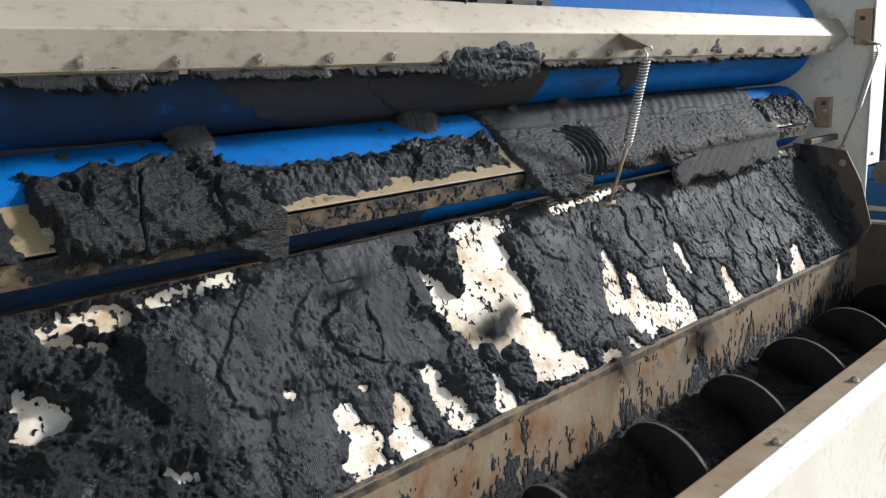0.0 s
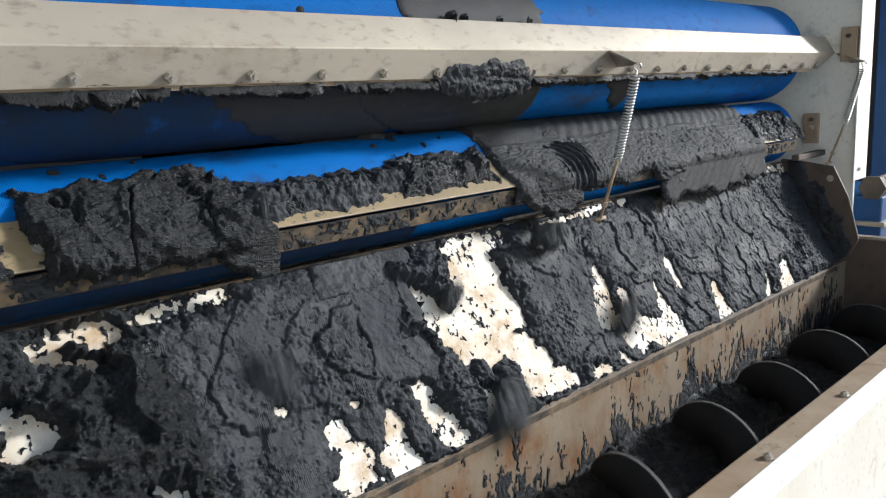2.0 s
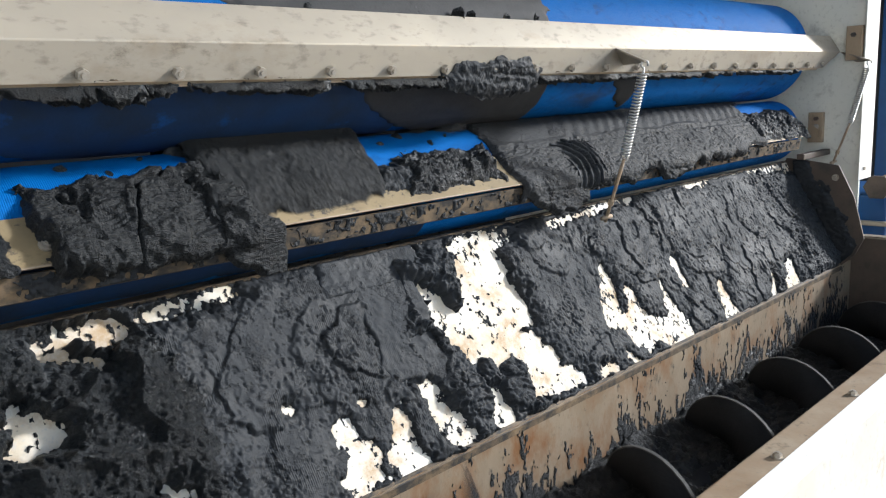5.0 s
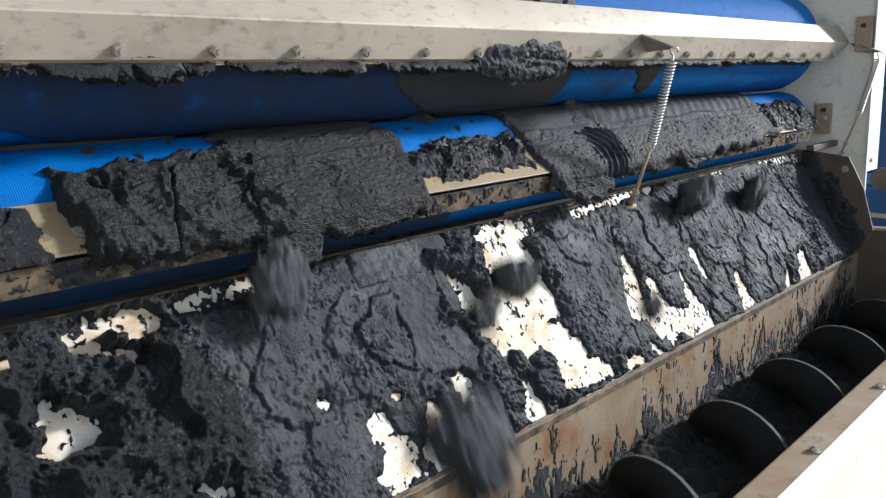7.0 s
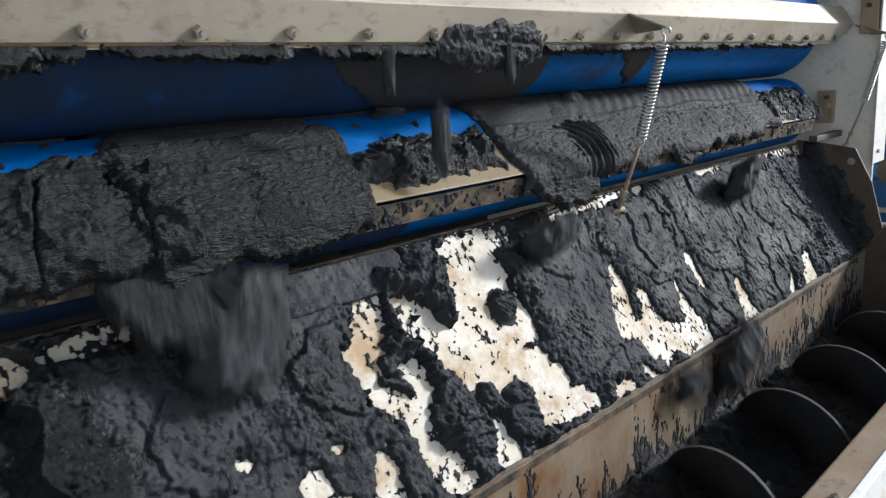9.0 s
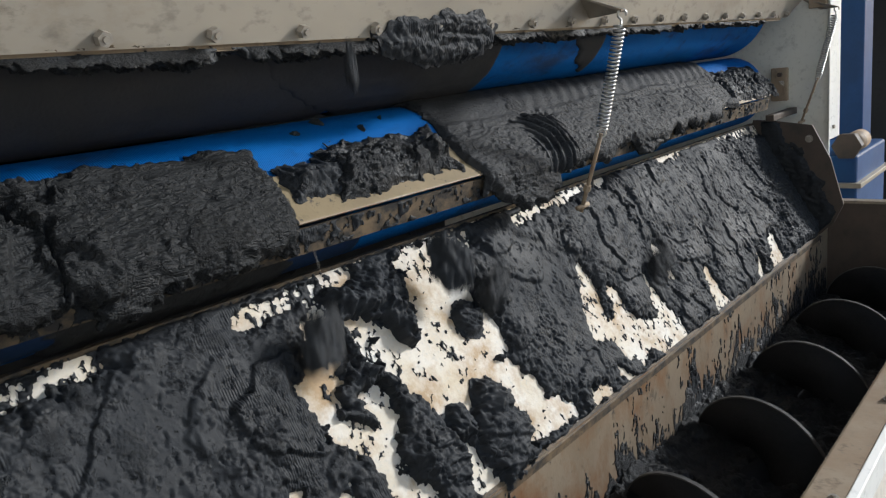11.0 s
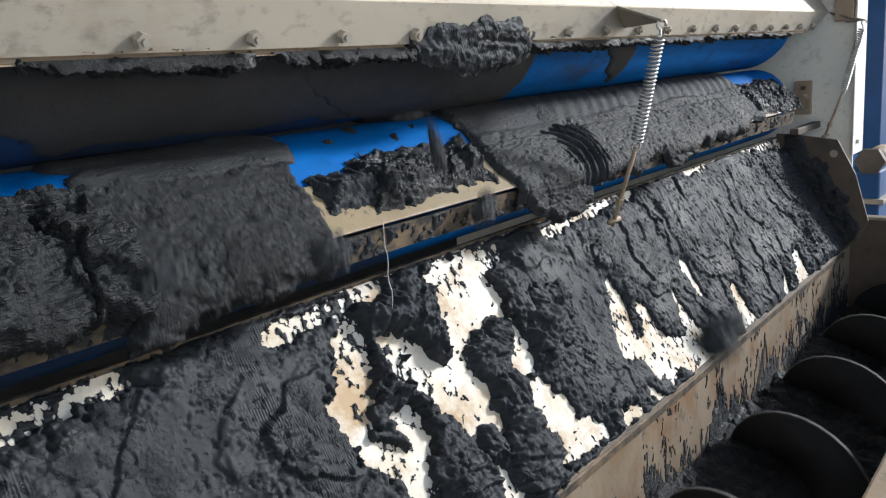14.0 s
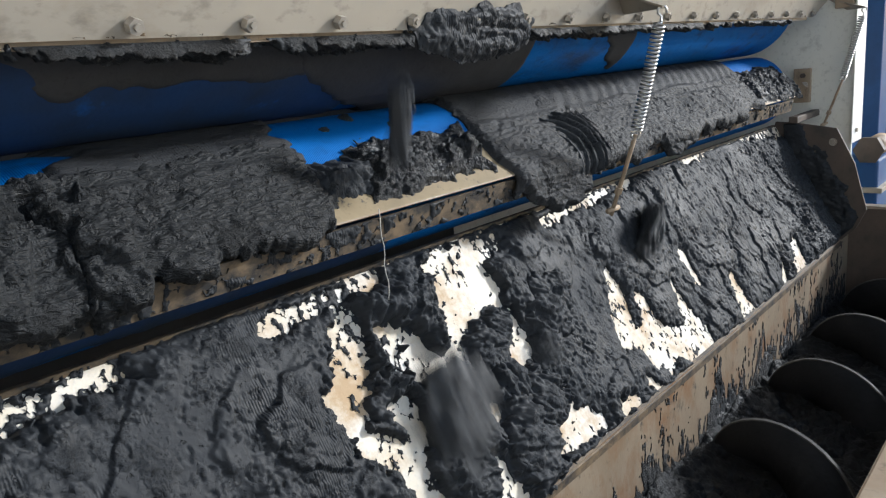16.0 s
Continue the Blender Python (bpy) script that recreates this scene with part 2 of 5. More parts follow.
def profile_bm(pts, x0, x1, bevel=0.0):
    """A closed outline in y and z, drawn out along x."""
    bm = bmesh.new()
    a = [bm.verts.new((x0, y, z)) for y, z in pts]
    b = [bm.verts.new((x1, y, z)) for y, z in pts]
    k = len(pts)
    bm.faces.new(a)
    bm.faces.new(b[::-1])
    for i in range(k):
        bm.faces.new((a[i], b[i], b[(i + 1) % k], a[(i + 1) % k]))
    bmesh.ops.recalc_face_normals(bm, faces=bm.faces[:])
    if bevel:
        bmesh.ops.bevel(bm, geom=bm.edges[:], offset=bevel, segments=2, affect="EDGES", profile=0.5)
    return bm


def ribbon(pts, t):
    """The outline of a bent sheet of thickness t along a line in y and z (thickness to the left of the way)."""
    p = np.array(pts, float)
    d = np.diff(p, axis=0)
    d /= np.linalg.norm(d, axis=1)[:, None]
    nrm = np.c_[-d[:, 1], d[:, 0]]
    vn = np.vstack([nrm[:1], (nrm[:-1] + nrm[1:]) / (1 + (nrm[:-1] * nrm[1:]).sum(1))[:, None], nrm[-1:]])
    return [tuple(q) for q in p] + [tuple(q) for q in (p + vn * t)[::-1]]


def under(child, piece):
    """Hang a part of a thing under one of its other parts, where it is."""
    m = piece.matrix_basis.inverted() @ child.matrix_basis
    child.parent = piece
    child.matrix_basis = m
    return child


def cyl_bm(r, x0, x1, yc, zc, seg=24, bevel=0.0):
    bm = bmesh.new()
    bmesh.ops.create_cone(bm, cap_ends=True, segments=seg, radius1=r, radius2=r, depth=x1 - x0,
                          matrix=Matrix.Translation(((x0 + x1) / 2, yc, zc)) @ Matrix.Rotation(radians(90), 4, "Y"))
    if bevel:
        bmesh.ops.bevel(bm, geom=[e for e in bm.edges if len({f.normal.to_tuple(1) for f in e.link_faces}) == 2 and abs(e.verts[0].co.x - e.verts[1].co.x) < 1e-6],
                        offset=bevel, segments=3, affect="EDGES", profile=0.5)
    return bm


def tube_bm(pts, r, seg=8):
    """A round wire along points."""
    bm = bmesh.new()
    rings, up = [], Vector((0.123, 0.4, 0.91)).normalized()
    p = [Vector(q) for q in pts]
    for i, q in enumerate(p):
        d = (p[min(i + 1, len(p) - 1)] - p[max(i - 1, 0)]).normalized()
        u = (up - d * up.dot(d)).normalized()
        v = d.cross(u)
        rings.append([bm.verts.new(q + r * (math.cos(a) * u + math.sin(a) * v)) for a in (2 * math.pi * k / seg for k in range(seg))])
        up = u
    for a, b in zip(rings, rings[1:]):
        for k in range(seg):
            bm.faces.new((a[k], a[(k + 1) % seg], b[(k + 1) % seg], b[k]))
    bm.faces.new(rings[0][::-1])
    bm.faces.new(rings[-1])
    return bm


# ---- noise fields ----
def vnoise(x, y, seed):
    tab = np.random.RandomState(seed).rand(128, 128)
    xi, yi = np.floor(x).astype(int), np.floor(y).astype(int)
    fx, fy = x - xi, y - yi
    fx, fy = fx * fx * (3 - 2 * fx), fy * fy * (3 - 2 * fy)
    a, b = tab[xi % 128, yi % 128], tab[(xi + 1) % 128, yi % 128]
    c, d = tab[xi % 128, (yi + 1) % 128], tab[(xi + 1) % 128, (yi + 1) % 128]
    return (a * (1 - fx) + b * fx) * (1 - fy) + (c * (1 - fx) + d * fx) * fy


def fbm(x, y, seed, octaves=4, gain=0.5):
    out, amp, tot = 0, 1.0, 0.0
    for k in range(octaves):
        out = out + amp * vnoise(x * 2.03 ** k * 0.94 + y * 2.03 ** k * 0.34 + 7.1 * k, y * 2.03 ** k * 0.94 - x * 2.03 ** k * 0.34 + 3.7 * k, seed + k)
        tot += amp
        amp *= gain
    return out / tot


def ridged(x, y, seed, octaves=3):
    return 1 - np.abs(2 * fbm(x, y, seed, octaves) - 1) * 1.8


def step(v, a, b):
    t = np.clip((v - a) / (b - a), 0, 1)
    return t * t * (3 - 2 * t)


def worley(x, y, seed):
    """Distance to the nearest and second nearest of scattered points, and a random value of the nearest."""
    r = np.random.RandomState(seed)
    px, py, val = r.rand(64, 64), r.rand(64, 64), r.rand(64, 64)
    xi, yi = np.floor(x).astype(int), np.floor(y).astype(int)
    f1, f2, v = np.full(x.shape, 9.0), np.full(x.shape, 9.0), np.zeros(x.shape)
    for i in (-1, 0, 1):
        for j in (-1, 0, 1):
            a, b = (xi + i) % 64, (yi + j) % 64
            d = np.hypot(xi + i + px[a, b] - x, yi + j + py[a, b] - y)
            near = d < f1
            f2 = np.where(near, f1, np.minimum(f2, d))
            v = np.where(near, val[a, b], v)
            f1 = np.where(near, d, f1)
    return f1, f2, v


def billow(x, y, seed, octaves=5, gain=0.62):
    out, amp, tot = 0, 1.0, 0.0
    for k in range(octaves):
        f = 1.93 ** k
        out = out + amp * np.abs(2 * vnoise((0.88 * x + 0.47 * y) * f + 5.3 * k, (0.88 * y - 0.47 * x) * f + 2.9 * k, seed + k) - 1)
        tot += amp
        amp *= gain
    return out / tot


def chunks(x, y, seed, warp=0.9):
    """Crumbly broken relief, 0 to about 1."""
    xx, yy = x + warp * (fbm(x * 1.3, y * 1.3, seed + 5, 4, 0.6) - 0.5) * 2, y + warp * (fbm(x * 1.3 + 9, y * 1.3, seed + 6, 4, 0.6) - 0.5) * 2
    f1, f2, v = worley(xx * 0.7, yy * 0.7, seed)
    cell = (0.25 + 0.75 * v) * step(f2 - f1, 0.0, 0.12)
    return 0.45 * cell + 1.25 * billow(x * 0.9, y * 0.9, seed + 11)


def grains(x, y, seed):
    """Crumbs lying side by side, 0 between them to 1 on their tops."""
    wx, wy = fbm(x * 1.1, y * 1.1, seed + 3, 4, 0.6) - 0.5, fbm(x * 1.1 + 5, y * 1.1, seed + 4, 4, 0.6) - 0.5
    f1, f2, v = worley(x + 1.6 * wx, y + 1.6 * wy, seed)
    return (0.2 + 0.8 * v) * step(f2 - f1, 0.0, 0.30) * (1 - 0.45 * f1) * (0.75 + 1.2 * wx)


def relief(name, X, S, place, cover, height, mat, parent=None, label="", back=None, only_mesh=False, region=None):
    """A lumpy layer on a surface. X, S: grids along and across; place(X, S, h) gives points h above the surface;
    cover: where it lies (> 0); height: metres. back: thickness of an own underside, for layers that hang free.
    region: cells to take. The rim is drawn onto the line where cover is 0."""
    keep = cover > 0
    cell = keep[:-1, :-1] | keep[1:, :-1] | keep[:-1, 1:] | keep[1:, 1:]
    if region is not None:
        cell &= region[:-1, :-1]
    if not cell.any():
        return None
    gi, gj = np.gradient(cover)
    size = gi * gi + gj * gj + 1e-12
    di, dj = -cover * gi / size, -cover * gj / size
    much = np.maximum(np.hypot(di, dj), 1e-9)
    near = np.where(keep & (much > 0.45), 0.0, np.minimum(1.0, 0.95 / much))
    X, S = X + di * near * (X[1, 0] - X[0, 0]), S + dj * near * (S[0, 1] - S[0, 0])
    idx = np.arange(X.size).reshape(X.shape)
    quads = np.stack([idx[:-1, :-1], idx[:-1, 1:], idx[1:, 1:], idx[1:, :-1]], -1)[cell]
    top = place(X, S, height).reshape(-1, 3)
    low = place(X, S, (height - back) if back is not None else np.full(X.shape, -0.001)).reshape(-1, 3)
    edges = np.concatenate([quads[:, [0, 1]], quads[:, [1, 2]], quads[:, [2, 3]], quads[:, [3, 0]]])
    key = np.sort(edges, 1)
    _, first, count = np.unique(key[:, 0] * X.size + key[:, 1], return_index=True, return_counts=True)
    rim = edges[first[count == 1]]
    N = X.size
    faces = [quads, np.stack([rim[:, 1], rim[:, 0], rim[:, 0] + N, rim[:, 1] + N], -1)]
    if back is not None:
        faces.append(quads[:, ::-1] + N)
    faces = np.concatenate(faces)
    used, inv = np.unique(faces, return_inverse=True)
    verts = np.concatenate([top, low])[used]
    mesh = bpy.data.meshes.new(name)
    mesh.from_pydata(verts.tolist(), [], inv.reshape(-1, 4).tolist())
    mesh.polygons.foreach_set("use_smooth", [True] * len(mesh.polygons))
    if only_mesh:
        mesh.materials.append(mat)
        return mesh
    return link(name, mesh, mat, parent, label)


def torn_mesh(name, seed, wide, tall, thick, bend, lumpy, mat):
    """A torn piece of cake, about two units across: ragged outline, uneven thickness, bent."""
    X, S = np.meshgrid(np.linspace(-1.25, 1.25, 44), np.linspace(-1.25, 1.25, 44), indexing="ij")
    d = 1 - np.hypot(X, S) + 1.25 * (fbm(X * 1.6 + 3, S * 1.6 + 5, seed, 4, 0.6) - 0.5)
    h = thick * (0.35 + lumpy * chunks(X * 2.6 + 7, S * 2.6 + 7, seed + 1) + 0.5 * fbm(X * 5 + 4, S * 5 + 4, seed + 2, 3)) * step(d, 0, 0.35) + 0.02

    def place(x, s, hh):
        a = bend * s
        return np.stack([x * wide, -hh + 0.35 * np.sin(a * 1.4) + 0.15 * bend * x * x, -s * tall * (1 - 0.12 * bend * bend * np.abs(s))], -1)
    return relief(name, X, S, place, d, h, mat, back=thick * 0.9, only_mesh=True)


# ---- plan: x along the rollers, y into the machine ----
X0, X1 = -0.6, 3.60
UP_Y, UP_Z, UP_R = 1.590, 1.880, 0.192
LO_Y, LO_Z, LO_R = 1.545, 1.556, 0.126
CH_TOP, CH_BOT = np.array((1.430, 1.437)), np.array((1.208, 1.045))
CH_LEN = float(np.linalg.norm(CH_BOT - CH_TOP))
CH_DIR = (CH_BOT - CH_TOP) / CH_LEN
CH_NRM = np.array((CH_DIR[1], -CH_DIR[0]))
LIP_Y, LIP_Z = 1.355, 1.545
SC_Y, SC_Z = 1.421, 1.612
SCREW_Z = 0.762


def on_chute(X, S, h):
    return np.stack([X, CH_TOP[0] + CH_DIR[0] * S + CH_NRM[0] * h, CH_TOP[1] + CH_DIR[1] * S + CH_NRM[1] * h], -1)


def on_roller(yc, zc, r):
    """S: degrees from the roller's top towards its front."""
    def f(X, S, h):
        a = np.radians(S)
        return np.stack([X, yc - (r + h) * np.sin(a), zc + (r + h) * np.cos(a)], -1)
    return f


_d = np.array((LIP_Y - SC_Y, LIP_Z - SC_Z))
SC_LEN = float(np.linalg.norm(_d))
_d = _d / SC_LEN


def on_scraper(X, S, h):
    """S: metres from the scraper's edge on the roller over its plate; before 0 up the roller, past its lip hanging down."""
    a = np.radians(63) + S / LO_R
    y1, z1 = LO_Y - (LO_R + h + 0.003) * np.sin(a), LO_Z + (LO_R + h + 0.003) * np.cos(a)
    y2, z2 = SC_Y + _d[0] * S + _d[1] * h, SC_Z + _d[1] * S - _d[0] * h
    over = np.maximum(S - SC_LEN, 0)
    bend = np.minimum(over / 0.03, 1)
    ang = np.arctan2(_d[1], _d[0]) * (1 - bend) + np.radians(-92) * bend
    y3 = LIP_Y + np.cos(ang) * over + _d[1] * h * (1 - bend) - h * bend
    z3 = LIP_Z + np.sin(ang) * over - _d[0] * h * (1 - bend)
    y, z = np.where(S < 0, y1, np.where(S > SC_LEN, y3, y2)), np.where(S < 0, z1, np.where(S > SC_LEN, z3, z2))
    return np.stack([X, y, z], -1)


def grid(x0, x1, s0, s1, dx, ds):
    return np.meshgrid(np.arange(x0, x1, dx), np.arange(s0, s1, ds), indexing="ij")


# ---- ground and surrounding building ----
tagged(part("ground", box_bm(-40, 60, -60, 40, -0.2, 0.0), CONCRETE), "worn grey concrete floor of the press yard", "floor", kind="structure")
tagged(part("wall_back", box_bm(-6, 8, 3.2, 3.4, 0, 5.5), DARK), "dark steel housing behind the rollers", "wall", kind="structure")
tagged(part("wall_far", box_bm(7.2, 7.4, 0.9, 3.4, 0, 5.5), DARK), "dark hall wall far beyond the press", "wall", kind="structure")

# unseen wall and roof, added to limit sky light and bounce fill
tagged(part("fill_wall_left", box_bm(-3.2, -3.0, -6, 3.4, 0, 5.5), FILL_PALE), "unseen pale wall added to shape the fill light", "wall", kind="structure")
tagged(part("ceiling", box_bm(-3.2, 8, -0.9, 3.4, 4.25, 4.4), FILL_PALE), "unseen pale roof added to shape the fill light", "ceiling", kind="structure")

# ---- side wall of the press ----
side = root("press_side_frame", "grey-green painted steel side frame with a white front flange", "machine frame", (3.77, 1.6, 0))


def side_part(name, bm, mat, label=""):
    ob = part(name, bm, mat, side, label)
    ob.location = (-3.77, -1.6, 0)
    return ob


side_part("side_panel", box_bm(3.77, 3.785, 1.242, 3.2, 0.0, 4.2), WALL_GREY)
side_part("front_flange", box_bm(3.750, 3.90, 1.236, 1.240, 1.345, 4.2, 0.001), WHITE, "white front flange")
side_part("flange_bolt", cyl_bm(0.008, -0.006, 0.006, 0, 0, 6), BOLT_STEEL).matrix_basis = pose(3.80 - 3.77, 1.234 - 1.6, 1.39, 0, 0, 90)
side_part("bearing_plate", box_bm(3.745, 3.769, 1.385, 1.445, 1.50, 1.625, 0.003), BROWN, "small rusty bearing plate")
side_part("bearing_plate", box_bm(3.745, 3.769, 1.248, 1.31, 1.83, 1.965, 0.003), BROWN, "rusty bearing plate at the upper scraper")
for y, z in ((1.41, 1.60), (1.28, 1.93)):
    side_part("plate_bolt", cyl_bm(0.009, 3.73, 3.745, y, z, 6), DARK_RUST)


# ---- rollers ----
def roller(name, yc, zc, r, label):
    thing = root(name, label, "roller", (0, yc, zc))
    part("belt_cover", cyl_bm(r, X0, X1, 0, 0, 96, 0.012), BELT, thing, "blue ribbed filter cloth", smooth=True)
    part("shaft", cyl_bm(0.035, X1, 3.77, 0, 0, 20), BROWN, thing, "rusty shaft end", smooth=True)
    part("end_collar", cyl_bm(r * 0.45, X1, X1 + 0.03, 0, 0, 32, 0.004), DARK_RUST, thing)
    return thing


roller("belt_roller", UP_Y, UP_Z, UP_R, "large upper roller wrapped in blue ribbed filter belt")
roller("belt_roller", LO_Y, LO_Z, LO_R, "lower discharge roller wrapped in blue ribbed filter belt under grey cake")

# ---- upper scraper beam ----
beam = root("scraper_beam", "long folded steel scraper beam with a row of hex bolts, stained cream", "scraper beam", (0, 1.335, 1.80))


def beam_part(name, bm, mat, label="", smooth=False):
    ob = part(name, bm, mat, beam, label, smooth)
    ob.location = (0, -1.335, -1.80)
    return ob


bb = profile_bm(ribbon([(1.353, 1.806), (1.3345, 1.865), (1.3345, 1.868), (1.378, 1.934), (1.392, 1.934)], -0.006), X0, 3.62)
for v in bb.verts:
    if v.co.x > 3:
        v.co.x = 3.63 + (v.co.z - 1.806) * 2.1 if v.co.z < 1.88 else 3.766
folded = beam_part("folded_plate", bb, STEEL)
beam_part("blade", profile_bm([(1.360, 1.800), (1.366, 1.800), (1.408, 1.855), (1.402, 1.859)], X0, 3.585), TAN, "thin scraper blade against the belt")
beam_part("clamp_strip", box_bm(X0, 3.59, 1.3605, 1.3665, 1.798, 1.825), BROWN, "brown clamp strip along the bottom edge")


def hex_bolt(name, r, h, parent, m, washer=True):
    bm = bmesh.new()
    bmesh.ops.create_cone(bm, cap_ends=True, segments=6, radius1=r, radius2=r * 0.92, depth=h, matrix=Matrix.Translation((0, 0, h / 2 + 0.003)))
    if washer:
        bmesh.ops.create_cone(bm, cap_ends=True, segments=20, radius1=r * 1.35, radius2=r * 1.3, depth=0.003, matrix=Matrix.Translation((0, 0, 0.0015)))
    bmesh.ops.create_cone(bm, cap_ends=True, segments=12, radius1=r * 0.45, radius2=r * 0.40, depth=0.003, matrix=Matrix.Translation((0, 0, h + 0.0045)))
    ob = part(name, bm, BOLT_STEEL, parent)
    ob.matrix_basis = m
    return ob


first = hex_bolt("hex_bolt", 0.0105, 0.010, beam, pose(0.7618, 0.0135, 0.020, 107, 0, 0), washer=False)
for k in range(-8, 20):
    if k == 0:
        continue
    b = first.copy()
    scene.collection.objects.link(b)
    b.matrix_basis = pose(0.7618 + 0.1493 * k, 0.0135, 0.020, 107, 0, 0) @ pose(0, 0, 0, 0, 0, (k * 37) % 60)
    under(b, folded)
under(first, folded)


def bracket(x, way=1):
    bm = bmesh.new()
    v = [bm.verts.new(p) for p in ((x + 0.07 * way, 1.3335, 1.868), (x - 0.03 * way, 1.348, 1.822), (x + 0.13 * way, 1.347, 1.826), (x + 0.012, 1.198, 1.826), (x - 0.012, 1.198, 1.826))]
    for f in ((0, 3, 4), (0, 2, 3)):
        bm.faces.new([v[i] for i in f])
    bmesh.ops.recalc_face_normals(bm, faces=bm.faces[:])
    bm.faces.ensure_lookup_table()
    r = bmesh.ops.solidify(bm, geom=bm.faces[:], thickness=0.004)
    return beam_part("spring_bracket", bm, STEEL, "folded triangular spring bracket")


# ---- springs ----
def spring(x):
    s = root("tension_spring", "zinc coil tension spring with a rusty rod below the beam", "spring", (x, 1.204, 1.815), group="springs of the lower scraper")
    a, b, c = Vector((0, -0.0, 0.0)), Vector((0, 0.060, -0.234)), Vector((0.0, 0.116, -0.392))
    ax = (b - a).normalized()
    u = ax.orthogonal().normalized()
    w = ax.cross(u)
    p0, p1 = a + ax * 0.020, b - ax * 0.010
    turns, pts = 27, []
    for i in range(turns * 10 + 1):
        f = i / (turns * 10)
        q = 2 * math.pi * turns * f
        pts.append(p0.lerp(p1, f) + 0.0105 * (math.cos(q) * u + math.sin(q) * w))
    coil = part("coil", tube_bm(pts, 0.0026, 6), ZINC, s, smooth=True)
    hook = [p0 + 0.0105 * u, p0 - ax * 0.004 + 0.004 * u, p0 - ax * 0.012] + [a - ax * 0.002 + 0.009 * (math.cos(q) * w + math.sin(q) * ax * -1) for q in np.linspace(-0.6, 3.4, 9)]
    part("hook", tube_bm(hook, 0.0026, 6), ZINC, coil, "wire hook", smooth=True)
    eye_pts = [b + 0.009 * (math.cos(q) * w + math.sin(q) * ax) for q in np.linspace(0, 6.1, 14)]
    part("end_loop", tube_bm(eye_pts, 0.0025, 6), ZINC, coil, "wire loop", smooth=True)
    rod = part("rod", tube_bm([b, b.lerp(c, 0.5) + Vector((0.001, 0, 0)), c + (c - b) * 0.08], 0.0046, 8), BROWN, s, "rusty threaded rod", smooth=True)
    part("cross_pin", tube_bm([c + Vector((-0.017, 0.004, -0.002)), c + Vector((0.018, -0.004, 0.002))], 0.0055, 8), BROWN, rod, "stubby cross pin", smooth=True)
    part("nut", tube_bm([c.lerp(b, 0.30), c.lerp(b, 0.22)], 0.0085, 6), BROWN, rod)
    return s


for bx in (0.540, 2.066, 3.70):
    bracket(bx, -1 if bx < 1 else 1)
    spring(bx)

# ---- lower scraper ----
low_scraper = root("lower_scraper", "tan plastic scraper plate on a rusty bar under the lower roller", "scraper", (0, LIP_Y, LIP_Z))


def ls_part(name, bm, mat, label="", smooth=False):
    ob = part(name, bm, mat, low_scraper, label, smooth)
    ob.location = (0, -LIP_Y, -LIP_Z)
    return ob


plate = ls_part("scraper_plate", profile_bm(ribbon([(SC_Y, SC_Z), (LIP_Y, LIP_Z)], 0.005)[::-1], X0, 3.46), TAN, "tan plastic scraper plate")
ls_part("holder_flange", profile_bm(ribbon([(LIP_Y + 0.004, LIP_Z - 0.010), (LIP_Y + 0.012, LIP_Z - 0.050), (LIP_Y + 0.035, LIP_Z - 0.056)], 0.006), X0, 3.46), DIRTY, "rusty holder flange below the plate")
ls_part("edge_strip", profile_bm([(LIP_Y - 0.0008, LIP_Z - 0.0012), (LIP_Y + 0.0003, LIP_Z + 0.0012), (LIP_Y + 0.0028, LIP_Z - 0.0004), (LIP_Y + 0.0018, LIP_Z - 0.003)], X0, 3.46), BROWN, "worn brown edge strip")
for k in range(13):
    fx = 0.42 + 0.27 * k
    c = on_scraper(np.array(fx), np.array(SC_LEN * 0.62), np.array(0.0))
    under(hex_bolt("plate_bolt", 0.009, 0.005, low_scraper, Matrix.Translation(Vector(c) - Vector((0, LIP_Y, LIP_Z))) @ pose(0, 0, 0, 45, 0, 0)), plate)
ls_part("end_arm", box_bm(3.46, 3.735, 1.345, 1.375, 1.452, 1.475, 0.003), DARK_RUST, "rusty end arm")

# ---- chute ----
chute = root("discharge_chute", "white sloping discharge chute plate smeared with dark sludge", "chute", (0, CH_BOT[0], CH_BOT[1]))


def chute_part(name, bm, mat, label=""):
    ob = part(name, bm, mat, chute, label)
    ob.location = (0, -CH_BOT[0], -CH_BOT[1])
    return ob


chute_part("chute_plate", profile_bm(ribbon([tuple(CH_TOP), tuple(CH_BOT), tuple(CH_BOT + (0.002, -0.006))], 0.006), X0, 3.498), CHUTE_WHITE)
chute_part("top_bar", box_bm(X0, 3.498, CH_TOP[0] + 0.001, CH_TOP[0] + 0.013, CH_TOP[1] - 0.02, CH_TOP[1] + 0.007, 0.002), DIRTY, "dirty brown bar along the top edge")
sp = [(1.43, 1.455), (1.36, 1.450), (1.229, 1.430), (1.169, 1.312), (1.125, 1.151), (1.155, 1.085), (1.205, 1.035), (1.26, 0.99), (1.45, 1.40)]
end_plate = chute_part("end_plate", profile_bm(sp, 3.500, 3.508), DARK_RUST, "dark rusty end plate")
under(hex_bolt("end_plate_bolt", 0.010, 0.008, chute, pose(3.500, 1.239 - CH_BOT[0], 1.383 - CH_BOT[1], 0, -90, 0)), end_plate)

# ---- screw conveyor trough ----
trough = root("screw_trough", "rusty steel screw conveyor trough below the chute", "conveyor trough", (0, 1.0, 0.6))


def tr_part(name, bm, mat, label="", smooth=False):
    ob = part(name, bm, mat, trough, label, smooth)
    ob.location = (0, -1.0, -0.6)
    return ob


arc = [(1.0 + 0.205 * math.cos(a), SCREW_Z + 0.205 * math.sin(a)) for a in np.linspace(0, -math.pi, 17)]
